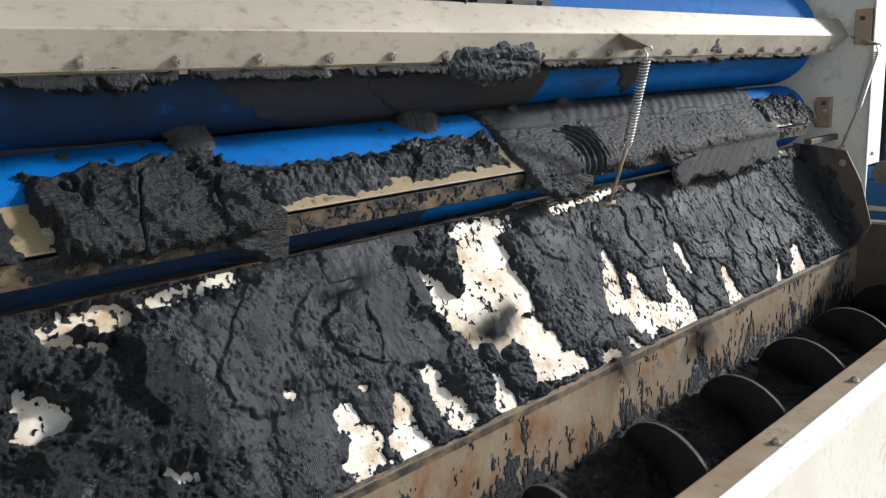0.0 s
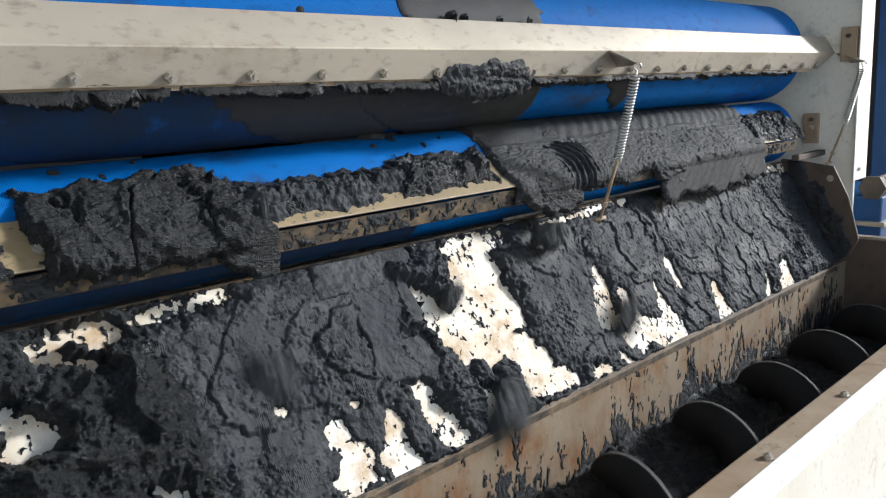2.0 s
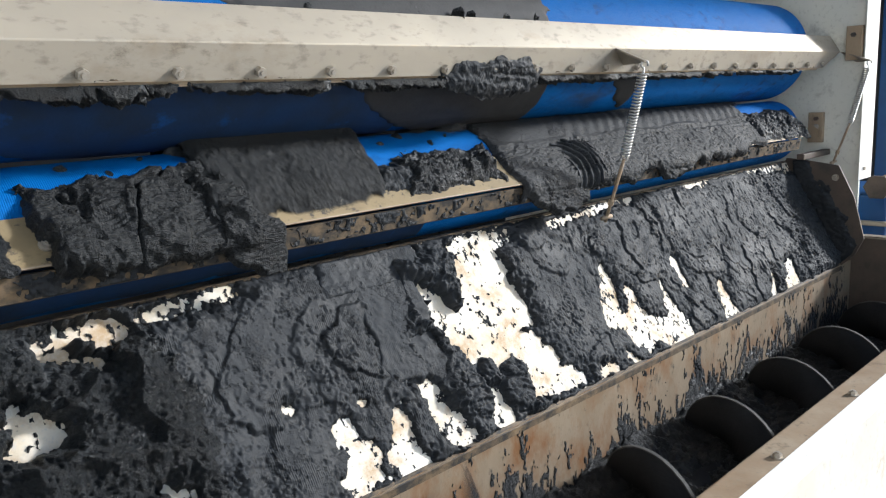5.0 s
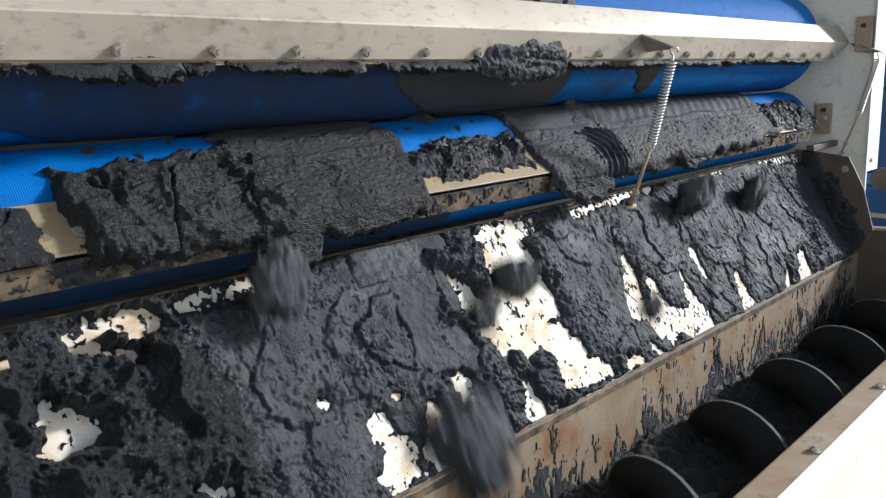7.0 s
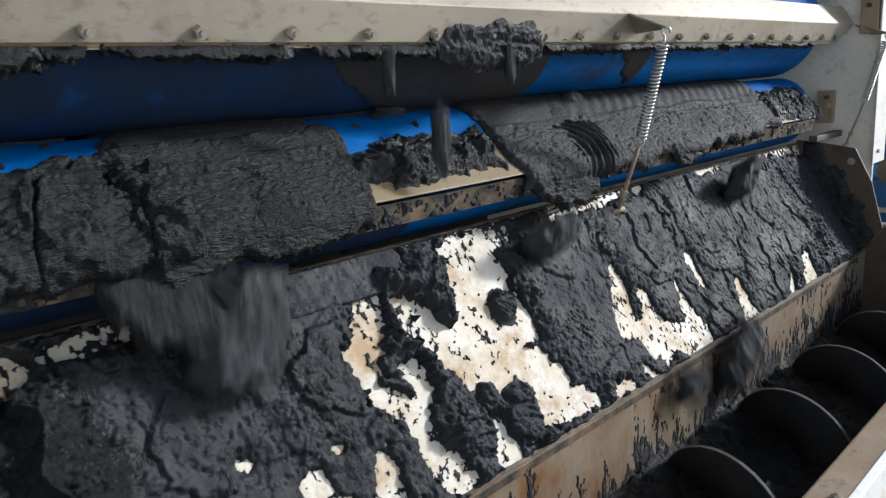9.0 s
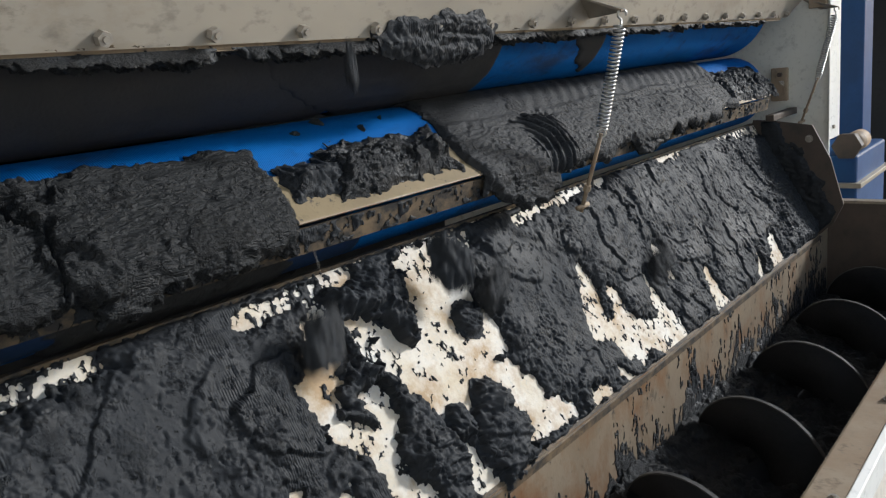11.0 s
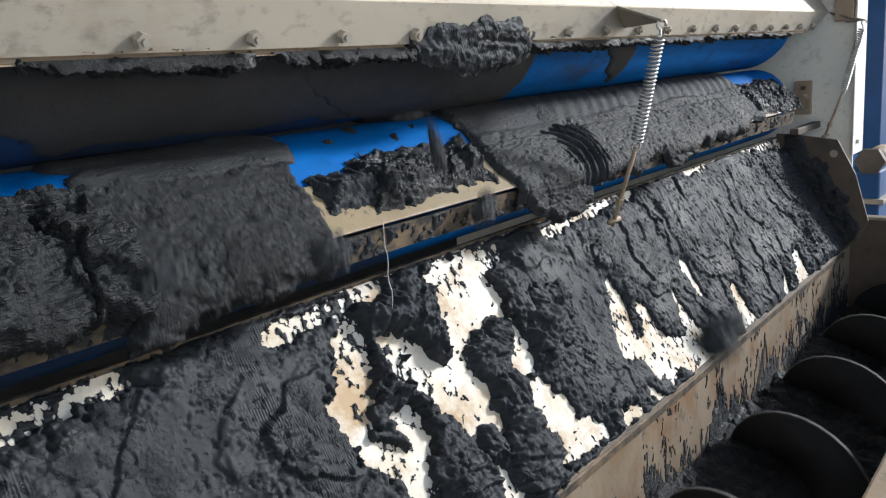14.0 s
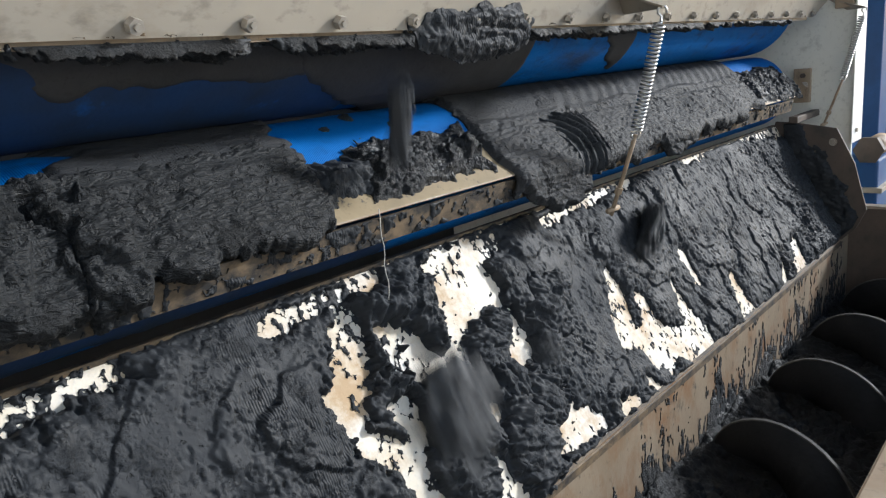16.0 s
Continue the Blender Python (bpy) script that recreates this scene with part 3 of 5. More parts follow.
tr_part("trough_shell", profile_bm(ribbon([(1.205, 1.040)] + arc + [(0.795, 0.985), (0.735, 0.985)], -0.005), X0, 3.60), TROUGH)
tr_part("top_lip", profile_bm(ribbon([(1.235, 1.030), (1.208, 1.040), (1.2035, 1.034), (1.2035, 1.02)], -0.005), X0, 3.498), DIRTY, "dirty rusty top lip")
rail = tr_part("rail_bar", box_bm(X0, 3.60, 0.738, 0.797, 0.9855, 0.992, 0.0015), BROWN, "brown flat rail bar")
tr_part("outer_edge", profile_bm([(0.722, 0.93), (0.722, 0.990), (0.7375, 0.995), (0.7375, 0.93)], X0, 3.60, 0.002), WHITE, "bright white edge of the cover sheet")
tr_part("outer_sheet", profile_bm(ribbon([(0.726, 0.93), (0.70, 0.40), (0.70, 0.0)], 0.004), X0, 3.60), CREAM, "stained cream cover sheet")
for k in range(-3, 7):
    under(hex_bolt("rail_bolt", 0.010, 0.007, trough, pose(1.842 + 0.44 * k, 0.752 - 1.0, 0.992 - 0.6, 0, 0, 20)), rail)
tr_part("end_wall", box_bm(3.60, 3.612, 0.60, 1.30, 0.0, 1.135, 0.002), DARK_RUST, "dark rusty end wall")
tr_part("end_wall_edge", box_bm(3.596, 3.64, 0.60, 1.20, 1.136, 1.145), STEEL, "pale folded top edge")


def screw():
    s = root("conveyor_screw", "dark sludge-coated conveyor screw with worn flight edges", "screw conveyor", (0, 1.0, SCREW_Z))
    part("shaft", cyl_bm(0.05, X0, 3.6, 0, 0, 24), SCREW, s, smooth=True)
    pitch, r0, r1 = 0.395, 0.05, 0.190
    n = int((3.55 - X0) / pitch * 36)
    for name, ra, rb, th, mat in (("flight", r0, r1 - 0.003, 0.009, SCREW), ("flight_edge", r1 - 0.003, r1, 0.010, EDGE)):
        bm = bmesh.new()
        prev = None
        for i in range(n + 1):
            a, x = 2 * math.pi * i / 36, X0 + pitch * i / 36
            cs, sn = math.cos(a), math.sin(a)
            now = [bm.verts.new((x + dx, r * sn, r * cs)) for r, dx in ((ra, -th / 2), (rb, -th / 2), (rb, th / 2), (ra, th / 2))]
            if prev:
                for k in range(4):
                    bm.faces.new((prev[k], prev[(k + 1) % 4], now[(k + 1) % 4], now[k]))
            prev = now
        bmesh.ops.recalc_face_normals(bm, faces=bm.faces[:])
        part(name, bm, mat, s, smooth=name == "flight")
    return s


SCREW_THING = screw()

# ---- beyond the side frame ----
col = root("blue_column", "blue painted steel column of the neighbouring press", "column", (5.4, 1.55, 0))
part("post", box_bm(-0.1, 0.1, -0.1, 0.1, 0, 4.2, 0.006), BLUE_PAINT, col)
part("foot_plate", box_bm(-0.2, 0.2, -0.2, 0.2, 0, 0.02, 0.003), BLUE_PAINT, col)
nutp = root("shaft_nut", "rusty hexagonal shaft nut on a bearing stub beside the side frame", "nut", (3.93, 1.21, 1.30))
bm = bmesh.new()
bmesh.ops.create_cone(bm, cap_ends=True, segments=6, radius1=0.055, radius2=0.05, depth=0.06, matrix=Matrix.Rotation(radians(90), 4, "Y"))
part("nut_body", bm, DARK_RUST, nutp)
part("stub", cyl_bm(0.04, 0.03, 0.20, 0, 0, 24), BROWN, nutp, smooth=True)
box = root("blue_gear_housing", "blue painted gear housing behind the side frame", "machine housing", (4.1, 1.30, 0))
part("housing", box_bm(-0.16, 0.35, -0.12, 0.3, 0.0, 1.26, 0.01), BLUE_PAINT, box)
part("cover_plate", box_bm(-0.18, 0.37, -0.14, 0.32, 1.13, 1.15, 0.003), STEEL, box, "pale cover plate")

# ---- sludge on the chute ----
# bare streaks of the plate: x, s, radius at one end, then at the other
BARE_LEFT = [
    (0.686, 0.026, 0.018, 0.763, 0.031, 0.022),
    (0.691, 0.051, 0.012, 0.735, 0.078, 0.006),
    (0.850, 0.024, 0.019, 0.985, 0.016, 0.019),
    (0.612, 0.142, 0.014, 0.632, 0.168, 0.019),
    (0.604, 0.181, 0.012, 0.610, 0.114, 0.004),
    (1.115, 0.318, 0.009, 1.140, 0.394, 0.027),
    (1.140, 0.394, 0.022, 1.109, 0.431, 0.027),
    (1.145, 0.412, 0.011, 1.185, 0.444, 0.009),
    (1.258, 0.319, 0.005, 1.237, 0.413, 0.034),
    (1.237, 0.413, 0.032, 1.246, 0.439, 0.023),
    (1.388, 0.227, 0.010, 1.385, 0.278, 0.012),
    (1.351, 0.281, 0.012, 1.338, 0.352, 0.019),
    (1.338, 0.352, 0.019, 1.394, 0.432, 0.017),
    (1.180, 0.286, 0.003, 1.192, 0.288, 0.003),
    (1.384, 0.006, 0.010, 1.423, 0.027, 0.010),]
BARE_MID = [
    (1.561, 0.032, 0.018, 1.720, 0.031, 0.031),
    (1.625, 0.089, 0.061, 1.610, 0.216, 0.080),
    (1.479, 0.184, 0.032, 1.518, 0.276, 0.038),
    (1.581, 0.265, 0.072, 1.681, 0.365, 0.061),
    (1.514, 0.315, 0.018, 1.523, 0.425, 0.028),
    (1.674, 0.377, 0.054, 1.775, 0.422, 0.028),
    (1.947, 0.029, 0.012, 2.319, 0.005, 0.018),
    (2.058, 0.185, 0.010, 2.040, 0.320, 0.030),
    (2.040, 0.324, 0.032, 2.125, 0.410, 0.034),
    (2.122, 0.262, 0.014, 2.130, 0.345, 0.028),
    (2.130, 0.360, 0.032, 2.270, 0.432, 0.046),
    (2.294, 0.275, 0.014, 2.285, 0.382, 0.026),
    (2.285, 0.382, 0.030, 2.330, 0.450, 0.026),
    (2.412, 0.225, 0.014, 2.424, 0.312, 0.014),
    (2.600, 0.345, 0.014, 2.585, 0.445, 0.032),
    (2.942, 0.375, 0.010, 2.905, 0.440, 0.012),
    (3.110, 0.372, 0.022, 3.060, 0.445, 0.048),]
BARE_RIGHT = [
    (1.450, 0.118, 0.010, 1.456, 0.190, 0.024),
    (1.028, 0.254, 0.001, 1.042, 0.257, 0.002),
    (2.023, 0.424, 0.009, 2.035, 0.444, 0.011),
    (1.897, 0.435, 0.015, 1.943, 0.441, 0.012),
    (3.160, 0.003, 0.014, 3.556, 0.021, 0.020),
    (0.780, 0.311, 0.009, 0.802, 0.329, 0.011),
    (2.652, 0.009, 0.010, 2.807, 0.007, 0.010),
]

# places that two patches of cake leave bare when they slide away
BARE_LATE = [
    (1.355, 0.055, 0.020, 1.305, 0.160, 0.036), (1.300, 0.160, 0.026, 1.291, 0.235, 0.018), (1.410, 0.105, 0.014, 1.413, 0.150, 0.018),
    (1.375, 0.215, 0.014, 1.382, 0.235, 0.012), (1.285, 0.240, 0.018, 1.352, 0.295, 0.018), (1.470, 0.140, 0.012, 1.475, 0.230, 0.020),
    (1.220, 0.030, 0.014, 1.440, 0.015, 0.014)]


def bare_depth(X, S):
    out = np.full(X.shape, -1.0)
    for x0, s0, r0, x1, s1, r1 in BARE_LEFT + BARE_MID + BARE_RIGHT + BARE_LATE:
        dx, ds = x1 - x0, s1 - s0
        f = np.clip(((X - x0) * dx / 1.7 + (S - s0) * ds) / (dx * dx / 1.7 + ds * ds + 1e-9), 0, 1)
        out = np.maximum(out, (r0 + (r1 - r0) * f) * 0.94 - np.hypot((X - x0 - dx * f) / 1.45, S - s0 - ds * f))
    return out


def plates(X, S, seed, count, size, x0, x1, s0, s1, lip=0.016):
    """Overlapping torn slabs, each thickest at its lower and left lip."""
    rng = random.Random(seed)
    h = np.zeros(X.shape)
    w1, w2 = fbm(X * 16, S * 16, seed + 1, 4, 0.6) - 0.5, fbm(X * 16, S * 16, seed + 5, 4, 0.6) - 0.5
    for k in range(count):
        cx, cs = rng.uniform(x0, x1), rng.uniform(s0, s1)
        ra, rb, turn = size * rng.uniform(0.55, 1.2), size * rng.uniform(0.6, 1.4), rng.uniform(-0.9, 0.9)
        f = 1.1 * (w1 if k % 2 else w2) * size + 0.25 * size * np.sin(X * 31 + k * 2.1) * 0.3
        u, v = (X - cx) * math.cos(turn) + (S - cs) * math.sin(turn), (S - cs) * math.cos(turn) - (X - cx) * math.sin(turn)
        near = (np.abs(u) < ra * 2) & (np.abs(v) < rb * 2)
        if not near.any():
            continue
        d = (1 - (np.abs(u / ra) ** 3 + np.abs(v / rb) ** 3) ** (1 / 3)) * size * 0.8 + f * 0.55
        t = 0.45 + 0.55 * np.clip(0.5 + 0.35 * v / rb - 0.35 * u / ra, 0, 1)
        h = h * (1 - 0.35 * near * step(d, 0, 0.01)) + near * lip * t * step(d, 0.0, 0.007) * rng.uniform(0.7, 1.2)
    return h


LAYERS = []


def chute_sludge():
    X, S = grid(0.20, 3.497, -0.004, CH_LEN + 0.016, 0.0023, 0.0023)
    rag = 0.040 * (fbm(X * 22, S * 15, 11, 4, 0.6) - 0.5) + 0.017 * (fbm(X * 70 + S * 40, S * 45 - X * 40, 12, 4, 0.58) - 0.5) + 0.018 * (fbm(X * 72 - S * 45, S * 60 + X * 35, 13, 4, 0.58) - 0.5)
    m = -(bare_depth(X, S) + rag)
    # crumbs and splashes left on the plate where cake slid away
    late = step(X, 1.20, 1.26) * (1 - step(X, 1.40, 1.46)) * (1 - step(S, 0.27, 0.33))
    spots = 0.5 * fbm(X * 95 + S * 50, S * 70 - X * 50, 17, 4, 0.7) + 0.5 * fbm(X * 80 - S * 60, S * 60 + X * 55, 28, 4, 0.7)
    m = np.minimum(m, CH_LEN + 0.004 + 0.026 * (fbm(X * 22, S * 3, 14, 5, 0.7) - 0.5) - S)
    m = np.minimum(m, S + 0.016 * (fbm(X * 30, S * 3, 15, 4, 0.6) - 0.45))
    speck = 0.03 * (spots - 0.645 + 0.12 * (fbm(X * 9, S * 9, 27, 2) - 0.5) + 0.06 * step(0.12 - S, 0, 0.1) + 0.015 * (1 - step(X, 0.85, 1.0)) + 0.035 * late * step(fbm(X * 34, S * 20, 29, 3), 0.35, 0.6))
    bare = m < 0
    m = np.maximum(m, speck)
    far = step(X, 1.80, 2.05)
    wet = 1 - step(X + 0.2 * (fbm(X * 6, S * 6, 18, 3) - 0.5), 0.80, 0.98)
    rough = np.clip(wet + 0.7 * step(X, 1.32, 1.40) * (1 - step(X, 1.66, 1.76)) + 0.8 * step(X, 3.05, 3.25) + (0.55 - 0.3 * far) * step(fbm(X * 6, S * 6, 19, 3), 0.55, 0.64), 0, 1)
    q = fbm(X * 5.5 + S * 2, S * 5.5, 21, 3) * 7 + 0.3 * fbm(X * 40, S * 40, 22, 3)
    terr = (np.floor(q) + step(q - np.floor(q), 0.0, 0.10)) / 8
    small = chunks(X * 85, S * 85, 33)
    crumb = fbm(X * 75, S * 75, 41, 4, 0.65)
    pits = step(fbm(X * 80, S * 80, 45, 3, 0.6), 0.64, 0.69)
    gran = 0.6 * grains(X * 42, S * 42, 35) + 0.4 * grains(X * 90 + 3, S * 90, 37)
    slabs = plates(X, S, 505, 34, 0.12, 0.98, 3.42, 0.02, CH_LEN, 0.017) + plates(X, S, 525, 44, 0.055, 0.9, 3.42, 0.0, CH_LEN, 0.010)
    # torn tongues that slid down the far part, each with a high edge on its near side
    u = (X - 0.10 * S) * 6.5 + 3.2 * fbm(X * 5, S * 5, 61, 4, 0.6) + 0.35 * fbm(X * 30, S * 22, 62, 4, 0.6)
    f = u - np.floor(u)
    tongue = (1 - f) ** 0.8 * step(f, 0.0, 0.05) * (0.12 + 1.0 * step(fbm(X * 8, S * 8, 63, 3), 0.46, 0.60))
    h = 0.004 + 0.0035 * np.clip(terr - 0.28, 0, 1) * (1 - far) + (0.010 - 0.006 * far) * fbm(X * 9, S * 9, 51, 3) + slabs * (1 - 0.7 * wet) * (0.50 - 0.15 * far + 0.50 * step(X, 1.33, 1.42) * (1 - far)) + 0.0065 * tongue * far
    h += wet * (0.012 + 0.060 * (fbm(X * 11 + 3 * S, S * 8, 53, 4, 0.55) - 0.36) + 0.034 * ridged(X * 9 + 2 * fbm(X * 6, S * 6, 55, 3), S * 4, 57, 4) ** 2 + 0.008 * chunks(X * 30, S * 30, 31))
    h += rough * (0.016 * gran + 0.003 * small + 0.010 * (crumb - 0.45)) + (1 - rough) * (0.0022 * crumb + 0.0006 * small)
    h -= 0.0030 * pits * (1 - 0.9 * wet)
    h = np.maximum(h, 0.0022) * (0.45 * step(m, 0.0, 0.005) + 0.55 * step(m, 0.0, 0.030)) + 0.001
    h = np.where(bare, np.minimum(h, 0.0032), h)
    cuts = [0.20, 0.58, 0.85, 1.36, 1.62, 2.02, 2.30, 2.62, 3.02, 3.60]
    words = ["crumbly dark sludge heap with painted shade, stuck on the chute", "rough crumbly sludge crust with painted shade on the chute", "broad smooth slab of grey sludge cake on the chute",
             "ragged dark sludge smear between bare white streaks", "thin torn sludge streaks on the white chute", "lumpy dark sludge slab on the chute plate",
             "slanting sludge tongues with bare streaks between", "fissured grey sludge layer on the chute", "crusty sludge at the chute's far end"]
    edge = X + 0.26 * (fbm(X * 8, S * 8, 71, 5, 0.65) - 0.5)
    for k, w in enumerate(words):
        # the first two layers take the sludge colour darkened for shade
        ob = relief("sludge_layer", X, S, on_chute, m, h, WET_SHADED_SLUDGE if k < 2 else DARKER_SLUDGE if k == 2 else SLUDGE, region=(edge >= cuts[k]) & (edge < cuts[k + 1]))
        if ob:
            tagged(ob, w, "sludge", kind="stuff")
            if k < 2:
                LAYERS.append((ob, (cuts[k] + 0.03, cuts[k + 1] - 0.02, 0.19, CH_LEN - 0.02, 16, 0.014, -30)))


chute_sludge()


CRUSTS = []


def scraper_sludge(name, label, x0, x1, s0, s1, seed, thick, mat, style="heap", back=None):
    """A layer of cake on the lower scraper between x0 and x1, from s0 (up the roller) to s1 (past the lip)."""
    X, S = grid(x0 - 0.03, x1 + 0.03, s0 - 0.02, s1 + 0.03, 0.0023, 0.0023)
    slab = name == "cake_slab"
    rag = 0.045 * (fbm(X * 18, S * 18, seed, 4, 0.6) - 0.5) + 0.018 * (fbm(X * 80, S * 80, seed + 1, 4, 0.65) - 0.5)
    m = np.minimum(np.minimum(X - x0, x1 - X), np.minimum(S - s0, s1 - S)) + rag * (0.7 if style == "sheet" else 1.0) * (1.4 if slab else 1.0)
    wrinkle = ridged(X * 24 + 2.5 * fbm(X * 7, S * 7, seed + 7, 2), S * 92 + 7 * fbm(X * 8, S * 8, seed + 17, 2), seed + 5, 3)
    if style == "heap":
        body = 0.25 + 0.9 * fbm(X * 12, S * 12, seed + 3, 3)
        torn = plates(X, S, seed + 9, int((x1 - x0) * 42), 0.055, x0, x1, s0, s1, thick * 0.30)
        cracks = step(ridged(X * 8, S * 8, seed + 13, 3), 0.95, 0.99)
        gran = 0.6 * grains(X * 46, S * 46, seed + 21) + 0.4 * grains(X * 95, S * 95, seed + 23)
        h = thick * body * (0.40 + 0.25 * chunks(X * 34, S * 34, seed + 2)) + torn + 0.012 * gran + 0.004 * (wrinkle - 0.5) - 0.012 * cracks + 0.008 * (fbm(X * 95, S * 95, seed + 4, 4, 0.65) - 0.42)
    elif style == "drape":
        torn = plates(X, S, seed + 9, int((x1 - x0) * 36), 0.075, x0, x1, s0, s1, thick * 0.55) * step(S, -0.05, 0.01)
        cracks = step(ridged(X * 7, S * 5, seed + 13, 3), 0.94, 0.985)
        h = thick * (0.35 + 0.7 * fbm(X * 9, S * 9, seed + 3, 3)) + torn + 0.0055 * (wrinkle - 0.5) + 0.007 * step(fbm(X * 8, S * 8, seed + 31, 3), 0.5, 0.62) * grains(X * 60, S * 60, seed + 33) - 0.014 * cracks + 0.004 * (fbm(X * 110, S * 110, seed + 4, 4, 0.65) - 0.42)
    elif style == "folds":
        # a bundle of hanging folds that lean over one another
        lean = X + 0.9 * np.clip(0.06 - S, 0, 1) ** 1.5 * 4 + 0.030 * fbm(X * 12, S * 9, seed + 7, 3) + 0.10 * np.maximum(S, 0) * (X - x0) / (x1 - x0)
        f = lean / 0.026 + 2.8 * fbm(X * 6, S * 4, seed + 25, 4)
        f = f - np.floor(f)
        mid = 1 - np.abs((X - (x0 + x1) / 2) / ((x1 - x0) / 2))
        h = thick * (0.10 + 0.90 * step(f, 0.0, 0.18) * (1 - f) ** 0.6) * (0.45 + 0.9 * np.clip(mid, 0, 1)) * (0.7 + 0.5 * fbm(X * 10, S * 10, seed + 3, 2)) + 0.004 * (fbm(X * 90, S * 90, seed + 4, 3) - 0.4)
    else:
        # smooth on the roller; below the scraper's edge pushed up into small scales and wrinkles
        low = step(S + 0.02 * (fbm(X * 6, S * 2, seed + 12, 3) - 0.5), -0.030, -0.015) * (0.0 if seed == 461 else 1.0)
        grain = ridged(X * 42 + 2 * fbm(X * 9, S * 9, seed + 6, 2), S * 150 + 9 * fbm(X * 7, S * 7, seed + 16, 3), seed + 5, 3)
        tears = step(fbm(X * 14, S * 22, seed + 8, 4, 0.6), 0.64, 0.68)
        swell = plates(X, S, seed + 19, int((x1 - x0) * 14), 0.07, x0, x1, 0.0, s1, 0.006)
        h = thick * (0.7 + 0.3 * fbm(X * 9, S * 9, seed + 2, 3)) + low * (0.003 + 0.0035 * (grain - 0.5) + 0.35 * swell - 0.003 * tears + 0.004 * fbm(X * 16, S * 16, seed + 14, 3))
        h += 0.0013 * (0.4 + 1.2 * fbm(X * 7, S * 7, seed + 24, 2)) * np.sin((X + S * 0.9) * 118 + 3 * fbm(X * 5, S * 5, seed + 4, 2)) * (1 - low) * step(X, 1.9, 2.1)
        m = m + (0.045 if seed in (437, 461) else 0.12) * (fbm(X * 9, S * 2, seed + 9, 3) - 0.5) * step(S, 0.05, 0.1)
    h = np.maximum(h, 0.002) * ((0.2 if style == "heap" else 0.4) * step(m, 0.0, 0.008) + (0.8 if style == "heap" else 0.6) * step(m, 0.0, 0.042 if style == "heap" else 0.016)) + 0.001
    ob = relief(name, X, S, on_scraper, m, h, mat, back=back)
    if style in ("heap", "drape"):
        CRUSTS.append((ob, (x0 + 0.02, x1 - 0.02, max(s0, 0.0) + 0.01, min(s1, 0.09) - 0.01, int((x1 - x0) * (40 if style == "heap" else 16)), 0.017, -45)))
    return tagged(ob, label, "sludge")


scraper_sludge("sludge_crust", "crumbly black sludge heap stuck on the scraper", 0.20, 0.64, 0.0, 0.10, 101, 0.022, GLOSSY)
scraper_sludge("sludge_crust", "thick folded sludge lump draped over the scraper", 0.68, 1.03, -0.05, 0.125, 111, 0.022, SHADED_CAKE, "drape")
scraper_sludge("sludge_crust", "crumbly sludge heap on the tan scraper plate", 1.42, 1.72, -0.03, 0.072, 131, 0.036, GLOSSY)
scraper_sludge("sludge_crust", "crusty sludge on the scraper's far end", 3.08, 3.52, -0.04, 0.095, 141, 0.030, SLUDGE)
scraper_sludge("sludge_crust", "torn sludge crust along the scraper plate", 1.33, 1.46, -0.012, 0.058, 161, 0.026, SLUDGE)
LOOSE_CRUST = scraper_sludge("sludge_crust", "loose sludge crust along the scraper plate", 1.02, 1.36, -0.014, 0.074, 165, 0.028, SLUDGE)
scraper_sludge("cake_sheet", "smooth grey cake sheet hanging off the lower roller", 1.74, 2.02, -0.175, 0.16, 151, 0.009, SMOOTH_CAKE, "sheet", back=0.006)
scraper_sludge("cake_sheet", "broad grey cake sheet rolling off the lower roller", 1.99, 3.15, -0.175, 0.125, 153, 0.009, SMOOTH_CAKE, "sheet", back=0.006)
scraper_sludge("sludge_fold", "folded dark sludge bundle beside the spring", 1.95, 2.14, -0.012, 0.135, 171, 0.026, SLUDGE, "folds", back=0.02)


def flange_crust():
    """Crumbs of dried sludge on the front of the scraper's holder."""
    def front(X, S, h):
        return np.stack([X, LIP_Y + 0.004 + 0.2 * S - h, LIP_Z - 0.010 - S], -1)
    X, S = grid(0.2, 3.45, 0.0, 0.040, 0.0026, 0.0026)
    n = 0.55 * fbm(X * 20, S * 26, 395, 4, 0.6) + 0.45 * fbm(X * 85, S * 85, 397, 4, 0.65)
    m = (n - 0.515 - 0.03 * step(X, 0.9, 1.3)) * 0.05
    h = 0.0010 + (0.0055 * grains(X * 75, S * 75, 399) + 0.002 * n) * step(m, 0, 0.004)
    tagged(relief("flange_crust", X, S, front, m, h, DARKER_SLUDGE), "dried sludge crumbs on the scraper holder's front", "sludge", kind="stuff")


flange_crust()


# dark film on the upper roller, and crumbs under the beam
def roller_film(label, place, x0, x1, a0, a1, seed, thick, mat, slant=0.0):
    X, S = grid(x0 - 0.1, x1 + 0.1, a0 - 12, a1 + 12, 0.006, 1.6)
    Xs = X + slant * (S - a0) / 100
    rag = 0.10 * (fbm(X * 9, S / 14, seed, 4, 0.6) - 0.5)
    m = np.minimum(np.minimum(Xs - x0, x1 - Xs), np.minimum(S - a0, a1 - S) * 0.006) + rag
    h = (thick * (0.5 + 0.8 * fbm(X * 20, S / 5, seed + 2, 4)) + 0.002) * step(m, 0, 0.015) + 0.0008
    return tagged(relief("cake_film", X, S, place, m, h, mat), label, "sludge", kind="stuff")


ON_UP, ON_LOW = on_roller(UP_Y, UP_Z, UP_R), on_roller(LO_Y, LO_Z, LO_R)
ON_UP0, ON_LOW0 = on_roller(0, 0, UP_R), on_roller(0, 0, LO_R)
roller_film("dark cake film on the upper belt", ON_UP, 1.12, 1.85, 80, 175, 201, 0.004, FILM, slant=-0.5)
